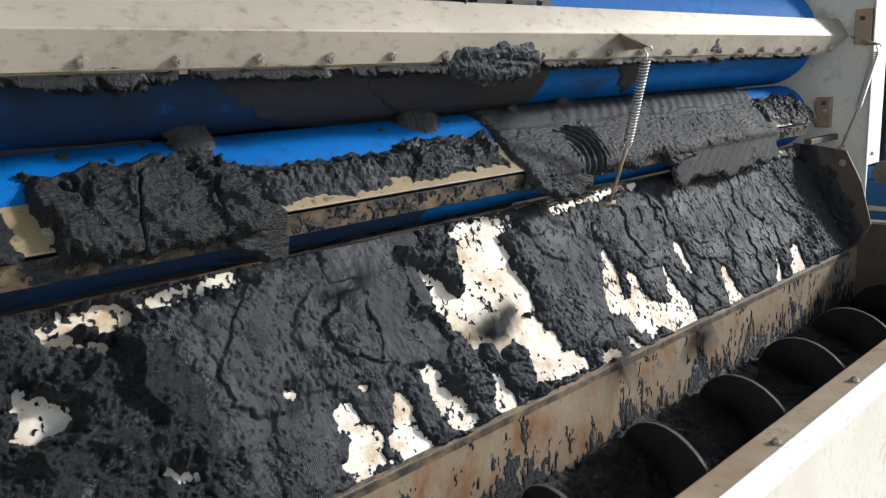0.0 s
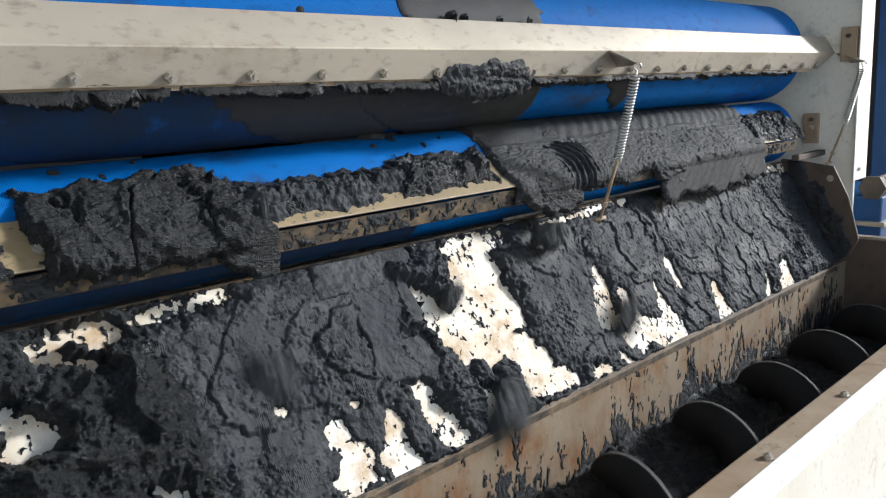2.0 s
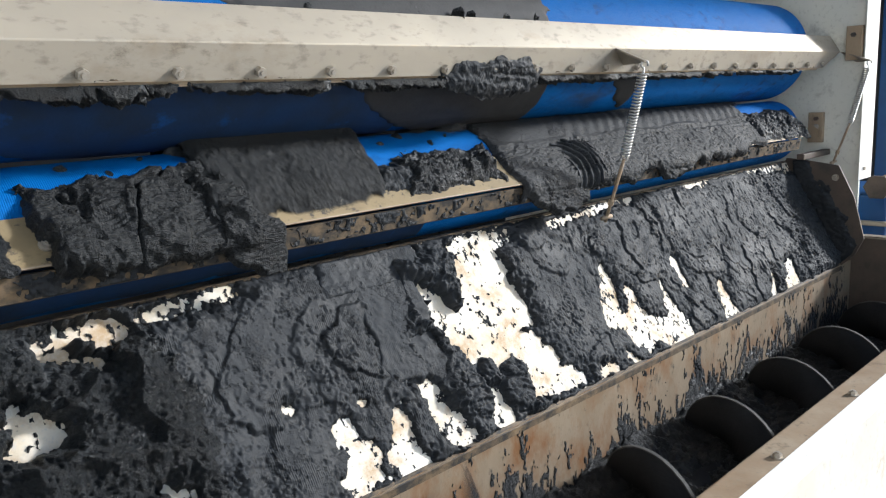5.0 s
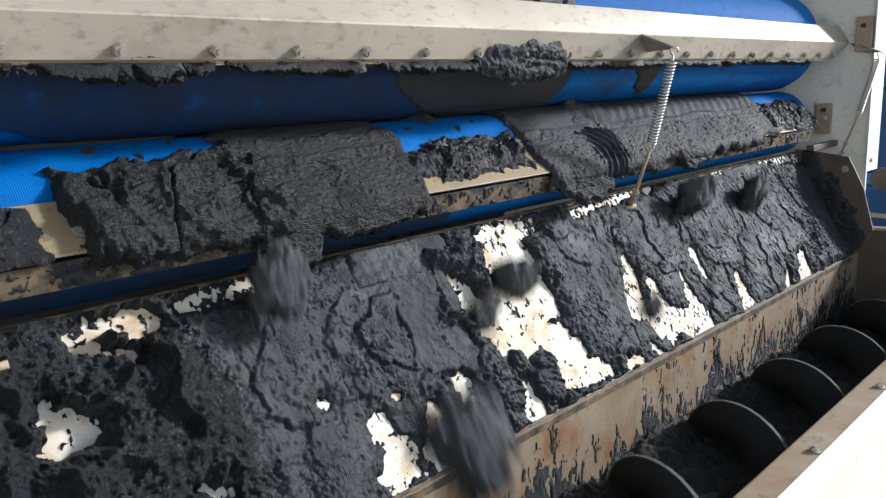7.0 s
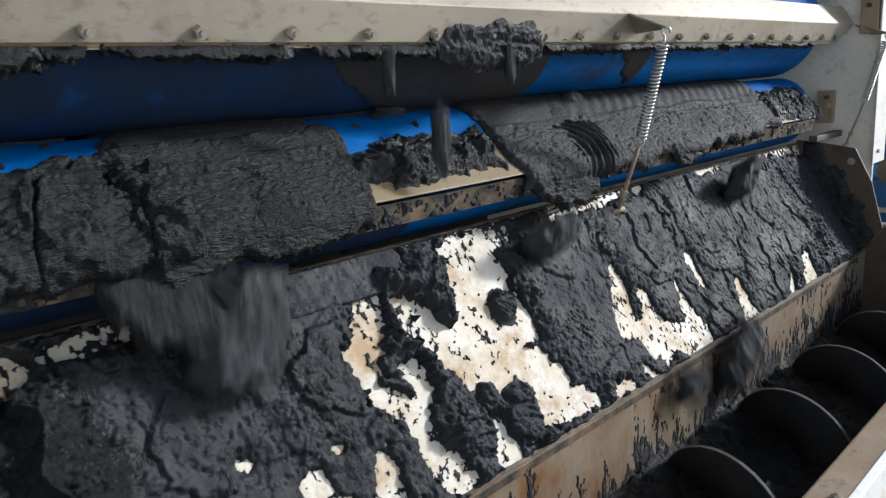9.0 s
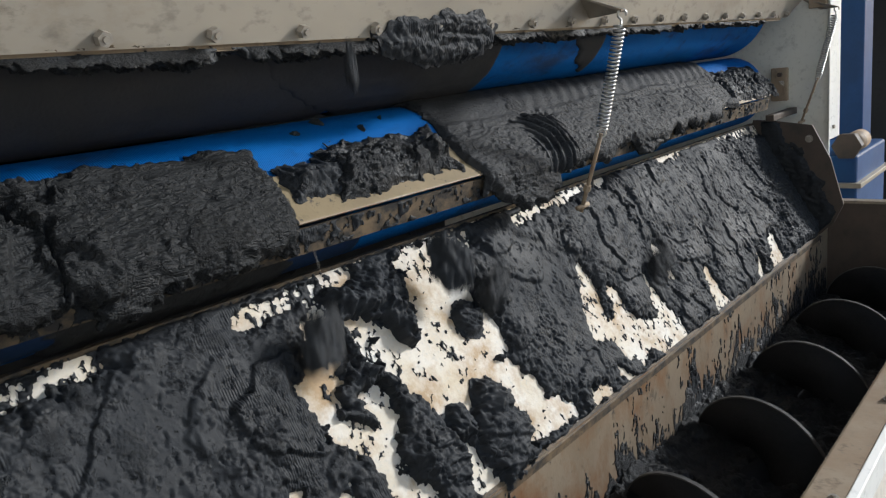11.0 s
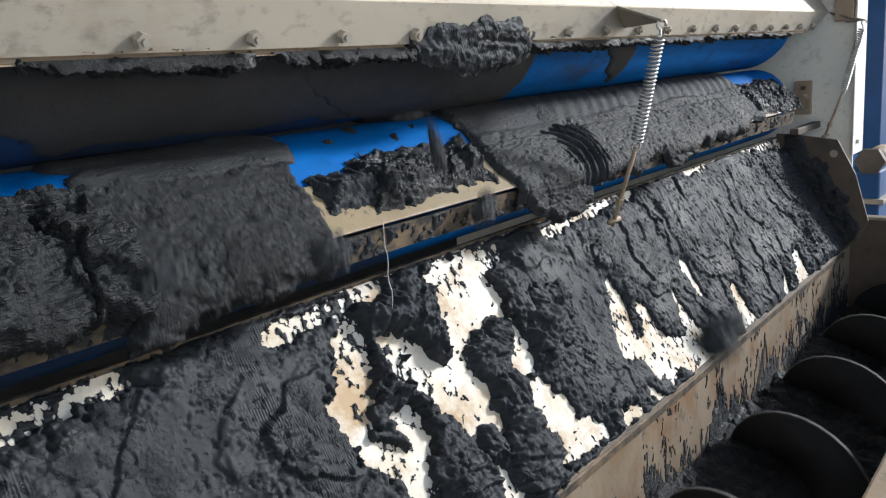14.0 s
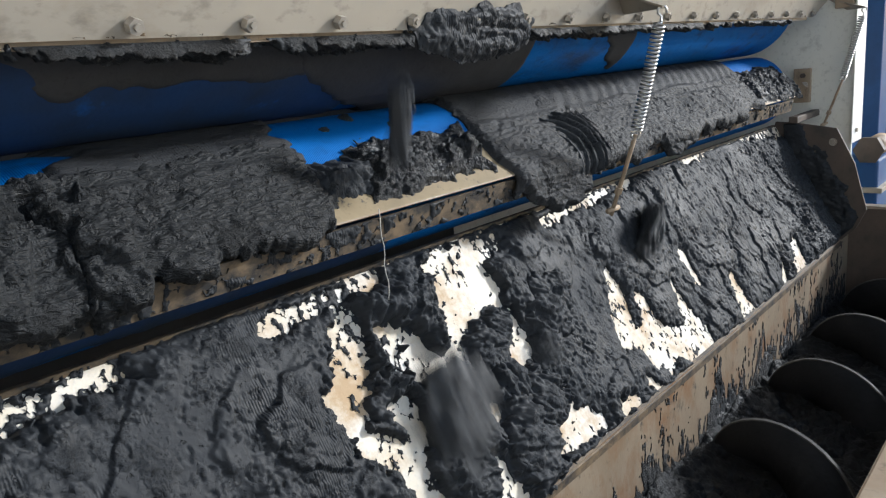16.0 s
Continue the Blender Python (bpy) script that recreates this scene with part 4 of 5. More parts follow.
# these two sheets put the shade under beam and scraper into belt colour
roller_film("thin bluish sludge film and painted shade on the upper belt", ON_UP, 0.25, 1.40, 84, 172, 203, 0.001, SHADE_FILM, slant=-0.6)
roller_film("dull blue sheet painted as shade under the lower roller", ON_LOW, 0.0, 1.42, 84, 150, 209, 0.0008, SHADE_FILM, slant=-0.3)
roller_film("streaky dark film on the upper belt", ON_UP, 2.15, 2.30, 95, 165, 205, 0.002, FILM, slant=-0.4)
roller_film("dark cake film on top of the upper belt", ON_UP, 1.5, 1.95, 18, 90, 207, 0.003, FILM)


HANGING = []


def beam_crumbs():
    def under(X, S, h):
        return np.stack([X, 1.362 + S * 0.6 - h * 0.75, 1.801 - np.maximum(S, 0) * 0.15 - h * 0.9], -1)
    for label, x0, x1, thick, seed in (("torn sludge crumbs hanging under the beam", 0.30, 0.86, 0.015, 301), ("ragged sludge strip under the beam", 0.86, 1.32, 0.013, 305),
                                        ("thick sludge crumbs under the beam", 1.32, 1.52, 0.020, 309), ("small sludge crumbs along the beam's lower edge", 1.84, 3.40, 0.009, 313)):
        X, S = grid(x0, x1, -0.012, 0.05, 0.003, 0.003)
        n = fbm(X * 14, S * 10, seed, 5, 0.65)
        m = np.minimum(np.minimum(X - x0, x1 - X) + 0.01, 0.02) + 0.10 * (n - 0.50) - np.abs(S - 0.010) * 0.4
        h = (thick * (0.15 + 1.1 * chunks(X * 38, S * 30, seed + 3) * fbm(X * 7, S * 4, seed + 8, 2) * 1.4) + 0.007 * grains(X * 70, S * 60, seed + 7) + 0.010 * (fbm(X * 80, S * 60, seed + 5, 3) - 0.4)) * step(m, 0, 0.012) + 0.002
        ob = tagged(relief("beam_crust", X, S, under, m, np.maximum(h, 0.002), WET_SHADED_SLUDGE), label, "sludge", kind="stuff")
        HANGING.append((ob, under, (x0 + 0.01, x1 - 0.01, 0.0, 0.02, int((x1 - x0) * 45), 0.40 * thick + 0.005, -100)))

    def face(X, S, h):
        return np.stack([X, 1.333 + 0.3 * S * (S < 0.065) + 0.0195 * (S >= 0.065) - h, 1.868 - S], -1)
    X, S = grid(1.50, 1.88, 0.0, 0.13, 0.003, 0.003)
    d = 1 - np.hypot((X - 1.69) / 0.16, (S - 0.072) / 0.045)
    m = d * 0.05 + 0.04 * (fbm(X * 22, S * 22, 331, 4, 0.6) - 0.5)
    h = (0.017 * np.clip(d, 0, 1) ** 0.5 * (0.25 + 0.5 * chunks(X * 34, S * 34, 333) + 0.5 * ridged(X * 20 + 3 * fbm(X * 15, S * 15, 338, 2), S * 55, 339, 3)) + 0.005 * grains(X * 60, S * 60, 337) + 0.012 * (fbm(X * 80, S * 80, 335, 4, 0.6) - 0.3)) * step(m, 0, 0.012) + 0.0015
    tagged(relief("sludge_clump", X, S, face, m, np.maximum(h, 0.0015), DARKER_SLUDGE), "big torn sludge clump stuck on the beam's edge", "sludge")


beam_crumbs()


def beam_grime():
    """Dried splashes of dirt along the lower edge of the beam's front face."""
    def face(X, S, h):
        return np.stack([X, 1.3345 + S * 0.3136 - 0.006 - h, 1.865 - S], -1)
    X, S = grid(0.2, 3.58, 0.012, 0.0585, 0.0035, 0.0025)
    n = 0.5 * fbm(X * 16, S * 30, 391, 4, 0.65) + 0.5 * fbm(X * 60, S * 90, 393, 4, 0.65)
    m = (n - 0.80 + 28.0 * np.maximum(S - 0.0500, 0)) * 0.04
    h = 0.0004 + 0.0006 * step(m, 0, 0.004) * n
    tagged(relief("beam_grime", X, S, face, m, h, DIRTY), "dried brown grime along the beam's lower edge", "dirt", kind="stuff")


beam_grime()


def end_plate_sludge():
    def inner(Y, Z, h):
        return np.stack([3.4995 - h, Y, Z], -1)
    Y, Z = grid(1.11, 1.40, 1.02, 1.45, 0.004, 0.004)
    off = (Y - CH_TOP[0]) * CH_NRM[0] + (Z - CH_TOP[1]) * CH_NRM[1]
    m = 0.082 + 0.10 * (fbm(Y * 24, Z * 24, 381, 4, 0.65) - 0.5) - off
    m = np.minimum(m, off + 0.03)
    m = np.minimum(m, Y - 0.012 - np.interp(Z, (0.99, 1.035, 1.085, 1.151, 1.312, 1.43), (1.26, 1.205, 1.155, 1.125, 1.169, 1.229)))
    h = (0.012 * chunks(Y * 40, Z * 40, 383) + 0.004) * step(m, 0, 0.02) + 0.001
    tagged(relief("end_plate_crust", Y, Z, inner, m, h, SLUDGE), "crumbly sludge crust on the chute's end plate", "sludge")


end_plate_sludge()


# smears on the trough wall; their low and far spread also stands in for shade
def trough_smears():
    def wall(X, S, h):
        return np.stack([X, 1.1995 - h, 1.03 - S], -1)
    X, S = grid(0.9, 3.58, 0.0, 0.30, 0.0025, 0.0025)
    n = 0.45 * fbm(X * 9, S * 5, 351, 5, 0.65) + 0.55 * fbm(X * 75, S * 28, 353, 4, 0.7)
    m = (n - 0.618 + 1.40 * np.maximum(S - 0.075, -0.02) + 0.03 * step(X, 2.6, 3.2)) * 0.06
    h = 0.005 * step(m, 0, 0.010) * fbm(X * 40, S * 30, 357, 3) + 0.0008
    tagged(relief("smear_and_shade", X, S, wall, m, h, WET_SHADED_SLUDGE), "dark sludge splashes and painted shade on the trough's back wall", "sludge", kind="stuff")


trough_smears()


def trough_bed():
    """Dark sludge lying in the trough between the flights, banked up against the back wall."""
    def bed(X, S, h):
        return np.stack([X, S, 0.765 + h], -1)
    X, S = grid(-0.5, 3.58, 0.80, 1.203, 0.007, 0.007)
    h = 0.05 * fbm(X * 7, S * 7, 371, 4) + 0.025 * chunks(X * 16, S * 16, 373) + 0.05 * step(S, 1.06, 1.20) * fbm(X * 5, S * 3, 377, 3) + 0.012 * grains(X * 30, S * 30, 379)
    tagged(relief("sludge_bed", X, S, bed, np.full(X.shape, 1.0), h, WET_SHADED_SLUDGE), "dark wet sludge lying between the screw flights", "sludge", kind="stuff")


trough_bed()

# ---- moving cake ----
CLUMPS = [torn_mesh("clump", 3 + 7 * k, 1.05, 0.75, 0.40, 0.8 + 0.2 * k, 0.7, SLUDGE_PIECE) for k in range(5)]
SLABS = [torn_mesh("slab", 63 + 7 * k, 0.85, 1.1, 0.26, 0.9 + 0.2 * k, 0.5, CAKE_PIECE) for k in range(4)]
STRIPS = [torn_mesh("strip", 93 + 7 * k, 0.32, 1.0, 0.14, 0.6 + 0.3 * k, 0.7, CAKE_PIECE) for k in range(3)]
CHUNK_RNG = random.Random(5)


def add_chunks(owner, place, x0, x1, s0, s1, count, big, flat):
    """Loose chunks of cake stuck on a layer, as its parts."""
    for _ in range(count):
        x, s, size = CHUNK_RNG.uniform(x0, x1), CHUNK_RNG.uniform(s0, s1), CHUNK_RNG.uniform(0.45, 1.0) * big
        q = place(np.array([x]), np.array([s]), np.array([0.004 + size * 0.25]))[0]
        o = new("chunk", CHUNK_RNG.choice(CLUMPS))
        o.parent = owner
        o.matrix_basis = Matrix.Translation(Vector(q)) @ pose(0, 0, 0, flat + CHUNK_RNG.uniform(-25, 25), CHUNK_RNG.uniform(-180, 180), CHUNK_RNG.uniform(-20, 20)) @ Matrix.Diagonal((size, size * 0.8, size, 1))


for owner, box in CRUSTS:
    add_chunks(owner, on_scraper, *box)
for owner, place, box in HANGING:
    add_chunks(owner, place, *box)
for owner, box in LAYERS:
    add_chunks(owner, on_chute, *box)

KINDS = {"clump": (CLUMPS, "falling torn lump of dark sludge cake", "falling_clump"),
         "slab": (SLABS, "falling folded slab of grey sludge cake", "falling_slab"),
         "strip": (STRIPS, "falling thin strip of sludge from the beam", "falling_strip")}
G_FALL = 5.5
FALLS = []


def chute_y(z):
    return CH_BOT[0] + (z - CH_BOT[1]) * (CH_TOP[0] - CH_BOT[0]) / (CH_TOP[1] - CH_BOT[1])


def falling(t, x, z, size, kind="clump"):
    """A piece that passes the height z at t seconds: it rides over the lower roller (a strip: hangs behind the beam), then falls down the chute into the trough."""
    k = len(FALLS)
    meshes, label, name = KINDS[kind]
    strip = kind == "strip"
    z0 = 1.835 if strip else 1.52 if z < 1.505 else 1.64
    begin = t - math.sqrt(2 * max(z0 - z, 0.0005) / G_FALL)
    ob = tagged(new(name, meshes[k % len(meshes)]), label, "sludge", group="falling sludge pieces")
    ob.scale = (size,) * 3
    thin = size * 0.45
    lean = 9 * math.sin(k * 1.7) if strip else ((k * 67) % 90) - 45
    spin = 20 if strip else 50 + (k * 29) % 60

    def at(now):
        tau = now - begin
        if tau < 0:
            if strip:
                return pose(x, 1.384, z0, 0, 86, 0)
            f = min(-tau / 0.5, 1.0)
            a = radians(70 - 190 * f)
            r = LO_R + thin * 0.6 - 1.1 * thin * step(f, 0.0, 0.5)
            return pose(x, LO_Y - r * math.sin(a), LO_Z + r * math.cos(a), -20 - 190 * f, 0, 0)
        zz = z0 - 0.5 * G_FALL * tau * tau
        yy = min(1.335 - thin * 0.4, chute_y(zz) - thin * 0.8)
        if zz < CH_BOT[1]:
            yy = max(min(yy, CH_BOT[0] - thin - (CH_BOT[1] - zz) * 0.45), 0.98)
        first = min(tau / 0.12, 1.0)
        y_start = 1.368 if strip else LO_Y - (LO_R + thin * 0.6) * 0.94
        return pose(x + 0.03 * math.sin(k * 2.3) * tau, y_start * (1 - first) + yy * first, max(zz, 0.585), -20 - spin * tau * 0.8, lean * min(tau / 0.15, 1.0) + spin * tau * 0.4 * math.sin(k) + (max(0, 1 - tau / 0.16) * (86 - lean) if strip else 0), 0)
    end = begin + math.sqrt(2 * (z0 - 0.585) / G_FALL)
    times = {0.0, 16.0} | {begin - 0.5 + 0.1 * i for i in range(6)} | {begin + i / 15 for i in range(1, 12)} | {end}
    times = sorted(q for q in times if 0 <= q <= 16.0 and q <= end + 1e-6) + ([16.0] if end < 16.0 else [])
    FALLS.append((ob, [(q, at(q)) for i, q in enumerate(times) if i == 0 or frame(q) > frame(times[i - 1])]))
    return ob


def drop(t, *pieces):
    for x, z, size, kind in pieces:
        falling(t, x, z, size, kind)


def resting(t, x, s, size, kind="clump", turn=0.0, squash=1.0):
    """A lump that slides onto the chute at t seconds and stays; t None: it lies there all along."""
    k = int(x * 1000 + s * 700)
    ra, rb = (size * 1.0, size * 1.35) if kind == "slab" else (size * 0.95, size * 0.95)
    X, S = grid(x - 2 * ra, x + 2 * ra, s - 2 * rb, s + 2 * rb, 0.0025, 0.0025)
    ct, st = math.cos(radians(turn)), math.sin(radians(turn))
    u, v = ((X - x) * ct + (S - s) * st) / ra, ((S - s) * ct - (X - x) * st) / rb
    d = 1 - np.hypot(u, v) + 0.9 * (fbm(X * 30, S * 30, k, 4, 0.6) - 0.5)
    folds = ridged(u * 1.2 + fbm(X * 20, S * 20, k + 4, 2), v * 5, k + 8, 3)
    h = size * 0.55 * squash * np.clip(d, 0, 1) ** 0.45 * (0.55 + 0.6 * fbm(X * 18, S * 18, k + 3, 3)) + 0.010 * (folds - 0.5) + 0.010 * (fbm(X * 80, S * 80, k + 6, 3, 0.6) - 0.4)
    m = d * size * 0.6
    h = np.maximum(h, 0.002) * step(m, 0, 0.010) + 0.003
    ob = tagged(relief("sludge_lump", X, S, on_chute, m, h, SLUDGE, back=0.004), "wrinkled torn lump of dark sludge resting on the chute", "sludge", group="lumps on the chute")
    n = Vector((0, CH_NRM[0], CH_NRM[1]))

    def lie(ss, lift=0.0):
        c = Vector((x, *(CH_TOP + CH_DIR * ss))) + n * lift
        return Matrix.Translation(c) @ pose(0, 0, 0, -30, 0, 0)
    if t is None:
        return ob
    ob.data.transform(lie(s).inverted())
    def over(a):
        r = LO_R + size * 0.3
        return pose(x, LO_Y - r * math.sin(radians(a)), LO_Z + r * math.cos(radians(a)), a - 60, 0, 0)
    rows = [(0, over(-120)), (t - 1.4, over(-120)), (t - 1.0, over(-50)), (t - 0.7, over(10)), (t - 0.45, over(65)), (t - 0.25, pose(x, 1.33, 1.46, -20, 0, 0)), (t - 0.10, lie(s * 0.6, 0.01)), (t, lie(s)), (16.0, lie(s))]
    FALLS.append((ob, rows))
    return ob


def sliding(label, x0, x1, s0, s1, seed, rows):
    """A thin patch of cake that lies on the chute and then slides off it: rows of seconds and metres down the slope."""
    X, S = grid(x0 - 0.03, x1 + 0.03, max(s0 - 0.03, 0.002), s1 + 0.03, 0.003, 0.003)
    m = np.minimum(np.minimum(X - x0, x1 - X), np.minimum(S - s0, s1 - S) + (0.03 if s0 <= 0.01 else 0)) + 0.05 * (fbm(X * 20, S * 20, seed, 4, 0.6) - 0.5)
    h = (0.010 + 0.008 * fbm(X * 14, S * 14, seed + 3, 3) + 0.005 * (fbm(X * 75, S * 75, seed + 6, 4, 0.65) - 0.4)) * step(m, 0, 0.012) + 0.0015
    ob = tagged(relief("sludge_patch", X, S, on_chute, m, h, SLUDGE, back=0.004), label, "sludge")
    FALLS.append((ob, [(t, pose(0, CH_DIR[0] * f, CH_DIR[1] * f - max(f - 0.35, 0) * 0.3)) for t, f in rows]))
    return ob


def turning(label, x0, x1, arc0, arc1, seed, thick, mat, lower, rows, slant=0.0):
    """A patch of cake on a belt that turns with the roller: rows of seconds and degrees."""
    ob = roller_film(label, ON_LOW0 if lower else ON_UP0, x0, x1, arc0, arc1, seed, thick, mat, slant)
    y, z = (LO_Y, LO_Z) if lower else (UP_Y, UP_Z)
    FALLS.append((ob, [(t, pose(0, y, z, a, 0, 0)) for t, a in rows]))
    return ob


def draped(label, x0, x1, s0, s1, seed, rows):
    """A sheet of cake that comes over the roller, hangs on the scraper and then drops: rows of seconds, degrees round the roller, metres of fall."""
    # slabs on the left get the cake colour darkened for shade
    ob = scraper_sludge("cake_slab", label, x0, x1, s0, s1, seed, 0.011, SHADED_CAKE if x1 < 1.5 else SMOOTH_CAKE, "sheet", back=0.008)
    c = Matrix.Translation((0, LO_Y, LO_Z))
    FALLS.append((ob, [(t, pose(0, -0.50 * f + 0.3 * max(f - 0.35, 0), -f) @ c @ pose(0, 0, 0, a) @ c.inverted()) for t, a, f in rows]))
    return ob


SCREW_PHASE = 57.7
# lumps on the chute
resting(None, 1.583, 0.385, 0.050, "slab", 20)
resting(None, 1.52, 0.33, 0.040, "clump", 60)
resting(None, 1.46, 0.36, 0.050, "slab", 10)
resting(8.9, 1.664, 0.176, 0.042, "clump", 30)
resting(10.4, 1.60, 0.37, 0.070, "slab", 15)
resting(11.2, 1.62, 0.27, 0.055, "clump", 80)
resting(13.3, 1.80, 0.18, 0.075, "slab", 50)
resting(13.7, 1.61, 0.20, 0.055, "clump", 10)
resting(14.8, 1.68, 0.33, 0.070, "clump", 45)
sliding("thin grey cake patch lying on the chute", 1.25, 1.43, 0.05, 0.30, 601, [(0, 0), (7.1, 0), (7.3, 0.05), (7.5, 0.18), (7.7, 0.38), (7.85, 0.60), (16, 0.62)])
sliding("torn cake patch along the chute's top edge", 1.18, 1.46, 0.0, 0.05, 611, [(0, 0), (10.1, 0), (10.4, 0.06), (10.7, 0.22), (10.9, 0.45), (11.05, 0.66), (16, 0.68)])
# thin trickle of water from the scraper's lip
trickle = part("water_trickle", tube_bm([(0.0018 * math.sin(1.7 * k), 0.001 * math.sin(1.3 * k) - 0.0004 * k, -0.014 * k) for k in range(11)], 0.0008, 8), WATER, smooth=True)
tagged(trickle, "thin bright trickle of water dripping from the scraper", "water")
FALLS.append((trickle, [(0, pose(1.40, 1.53, 1.58)), (10.6, pose(1.40, 1.53, 1.58)), (11.4, pose(1.40, 1.347, 1.553)), (13.0, pose(1.402, 1.347, 1.553)), (16, pose(1.40, 1.347, 1.553))]))
# small lumps perched on the beam's top edge
for bx, size in ((1.60, 0.014), (1.64, 0.010), (1.76, 0.009), (1.87, 0.012), (1.20, 0.008)):
    ob = tagged(new("sludge_bit", CLUMPS[len(FALLS) % 5]), "small dark sludge bit perched on the beam's top edge", "sludge", group="bits on the beam")
    ob.matrix_basis = pose(bx, 1.386, 1.936 + size * 0.45, -60, 0, bx * 300) @ Matrix.Diagonal((size, size, size, 1))
# small bits stuck on the lower belt
for bx, turn, size in ((0.76, 22, 0.010), (0.83, 34, 0.007), (0.90, 15, 0.008), (0.94, 40, 0.011), (1.43, 30, 0.008), (1.50, 18, 0.012), (1.57, 36, 0.009), (1.64, 25, 0.007)):
    ob = tagged(new("sludge_bit", CLUMPS[int(bx * 100) % 5]), "small dark sludge bit stuck on the blue lower belt", "sludge", group="bits on the lower belt")
    a = radians(turn)
    ob.matrix_basis = pose(bx, LO_Y - (LO_R + size * 0.1) * math.sin(a), LO_Z + (LO_R + size * 0.1) * math.cos(a), turn - 90, 0, 0) @ Matrix.Rotation(bx * 9, 4, "Y") @ Matrix.Diagonal((size, size * 0.7, size, 1))
# cake on the lower roller and scraper
FALLS.append((LOOSE_CRUST, [(t, pose(0, -0.50 * f + 0.3 * max(f - 0.35, 0), -f)) for t, f in ((0, 0), (4.2, 0), (4.4, 0.04), (4.6, 0.25), (4.8, 0.60), (4.95, 0.86), (16, 0.87))]))
turning("grey pressed cake patch riding over the lower roller", 0.97, 1.34, -75, 60, 401, 0.006, SMOOTH_CAKE, True, [(0, -90), (3.0, -85), (5.2, -5), (7.5, 0), (9.7, 25), (10.3, 100), (10.9, 180), (11.6, 262), (16, 262)])
turning("second grey cake patch on the lower roller", 1.02, 1.34, -95, 58, 421, 0.006, SMOOTH_CAKE, True, [(0, -105), (12.2, -100), (12.9, -60), (14.3, -5), (16, 12)])
draped("broad grey cake slab draped over the scraper", 0.98, 1.36, -0.075, 0.150, 431, [(0, -130, 0), (3.4, -130, 0), (4.3, -60, 0), (5.2, -2, 0), (9.75, 0, 0), (9.9, 4, 0.03), (10.05, 10, 0.18), (10.2, 15, 0.45), (10.35, 15, 0.85), (16, 15, 0.86)])
draped("wide wrinkled cake sheet hanging over the scraper's lip", 1.00, 1.315, -0.055, 0.150, 437, [(0, -130, 0), (9.6, -130, 0), (10.1, -60, 0), (10.7, -2, 0), (13.9, 0, 0), (14.05, 4, 0.03), (14.2, 10, 0.18), (14.35, 15, 0.45), (14.5, 15, 0.85), (16, 15, 0.86)])
draped("grey cake slab hanging from the scraper's lip", 0.88, 1.05, -0.02, 0.15, 441, [(0, 0, 0), (8.7, 0, 0), (8.85, 6, 0.015), (9.0, 10, 0.07), (9.15, 14, 0.25), (9.3, 15, 0.55), (9.45, 15, 0.86), (16, 15, 0.87)])
draped("smooth grey cake flap hanging over the chute", 2.45, 3.17, -0.10, 0.225, 461, [(0, 0, 0), (3.4, 0, 0), (3.55, 5, 0.02), (3.7, 14, 0.10), (3.9, 30, 0.32), (4.1, 40, 0.62), (4.25, 45, 0.86), (16, 45, 0.87)])
draped("late grey cake slab on the scraper", 0.99, 1.34, -0.06, 0.120, 451, [(0, -130, 0), (13.4, -130, 0), (13.9, -60, 0), (14.5, -4, 0), (16, 0, 0)])
# dark film on the upper roller
turning("dark film patch carried up by the upper belt", 0.85, 1.40, 80, 175, 411, 0.003, FILM, False, [(0, 0), (3.0, -5), (5.4, -75), (8.0, -120), (16, -150)], -0.4)
turning("late dark film patch on the upper belt", 0.62, 1.44, 80, 175, 415, 0.003, FILM, False, [(0, 110), (9.4, 105), (9.9, 85), (11.5, 0), (13.0, 0), (14.5, -30), (16, -42)], -0.4)
# falling pieces
drop(0.0, (1.58, 1.21, 0.058, "clump"), (1.93, 1.04, 0.037, "clump"), (2.35, 1.01, 0.038, "clump"), (1.24, 1.39, 0.028, "clump"), (1.02, 1.19, 0.023, "clump"))
drop(0.5, (1.58, 1.23, 0.065, "clump"), (1.55, 1.11, 0.051, "clump"), (2.11, 1.15, 0.040, "clump"), (0.99, 1.12, 0.063, "slab"), (1.88, 1.12, 0.029, "clump"), (1.16, 1.77, 0.027, "strip"))
drop(1.0, (1.56, 1.25, 0.058, "clump"), (2.61, 1.05, 0.114, "strip"), (2.25, 0.94, 0.068, "strip"), (1.11, 1.75, 0.047, "strip"), (1.03, 1.23, 0.032, "clump"))
drop(1.5, (1.05, 1.60, 0.056, "strip"), (1.17, 1.15, 0.055, "clump"), (1.81, 1.38, 0.057, "clump"), (1.42, 1.38, 0.042, "clump"), (0.99, 1.30, 0.053, "clump"))
drop(2.0, (1.04, 1.28, 0.054, "clump"), (1.55, 1.11, 0.071, "clump"), (1.50, 1.30, 0.038, "clump"), (2.09, 1.13, 0.063, "clump"), (1.85, 1.40, 0.050, "clump"), (1.05, 1.60, 0.031, "strip"))
drop(2.5, (1.07, 1.32, 0.065, "slab"), (2.52, 1.32, 0.083, "clump"), (1.47, 1.21, 0.037, "clump"), (2.87, 1.33, 0.073, "clump"), (1.13, 1.59, 0.037, "strip"))
drop(3.0, (1.02, 1.40, 0.047, "clump"), (0.94, 1.23, 0.046, "clump"), (1.55, 1.22, 0.058, "clump"), (2.24, 1.13, 0.050, "clump"), (2.00, 1.21, 0.038, "clump"), (3.18, 1.11, 0.068, "clump"), (0.90, 1.69, 0.034, "strip"), (1.20, 1.77, 0.032, "strip"))
drop(4.0, (1.32, 1.33, 0.059, "clump"), (2.45, 1.27, 0.082, "clump"))
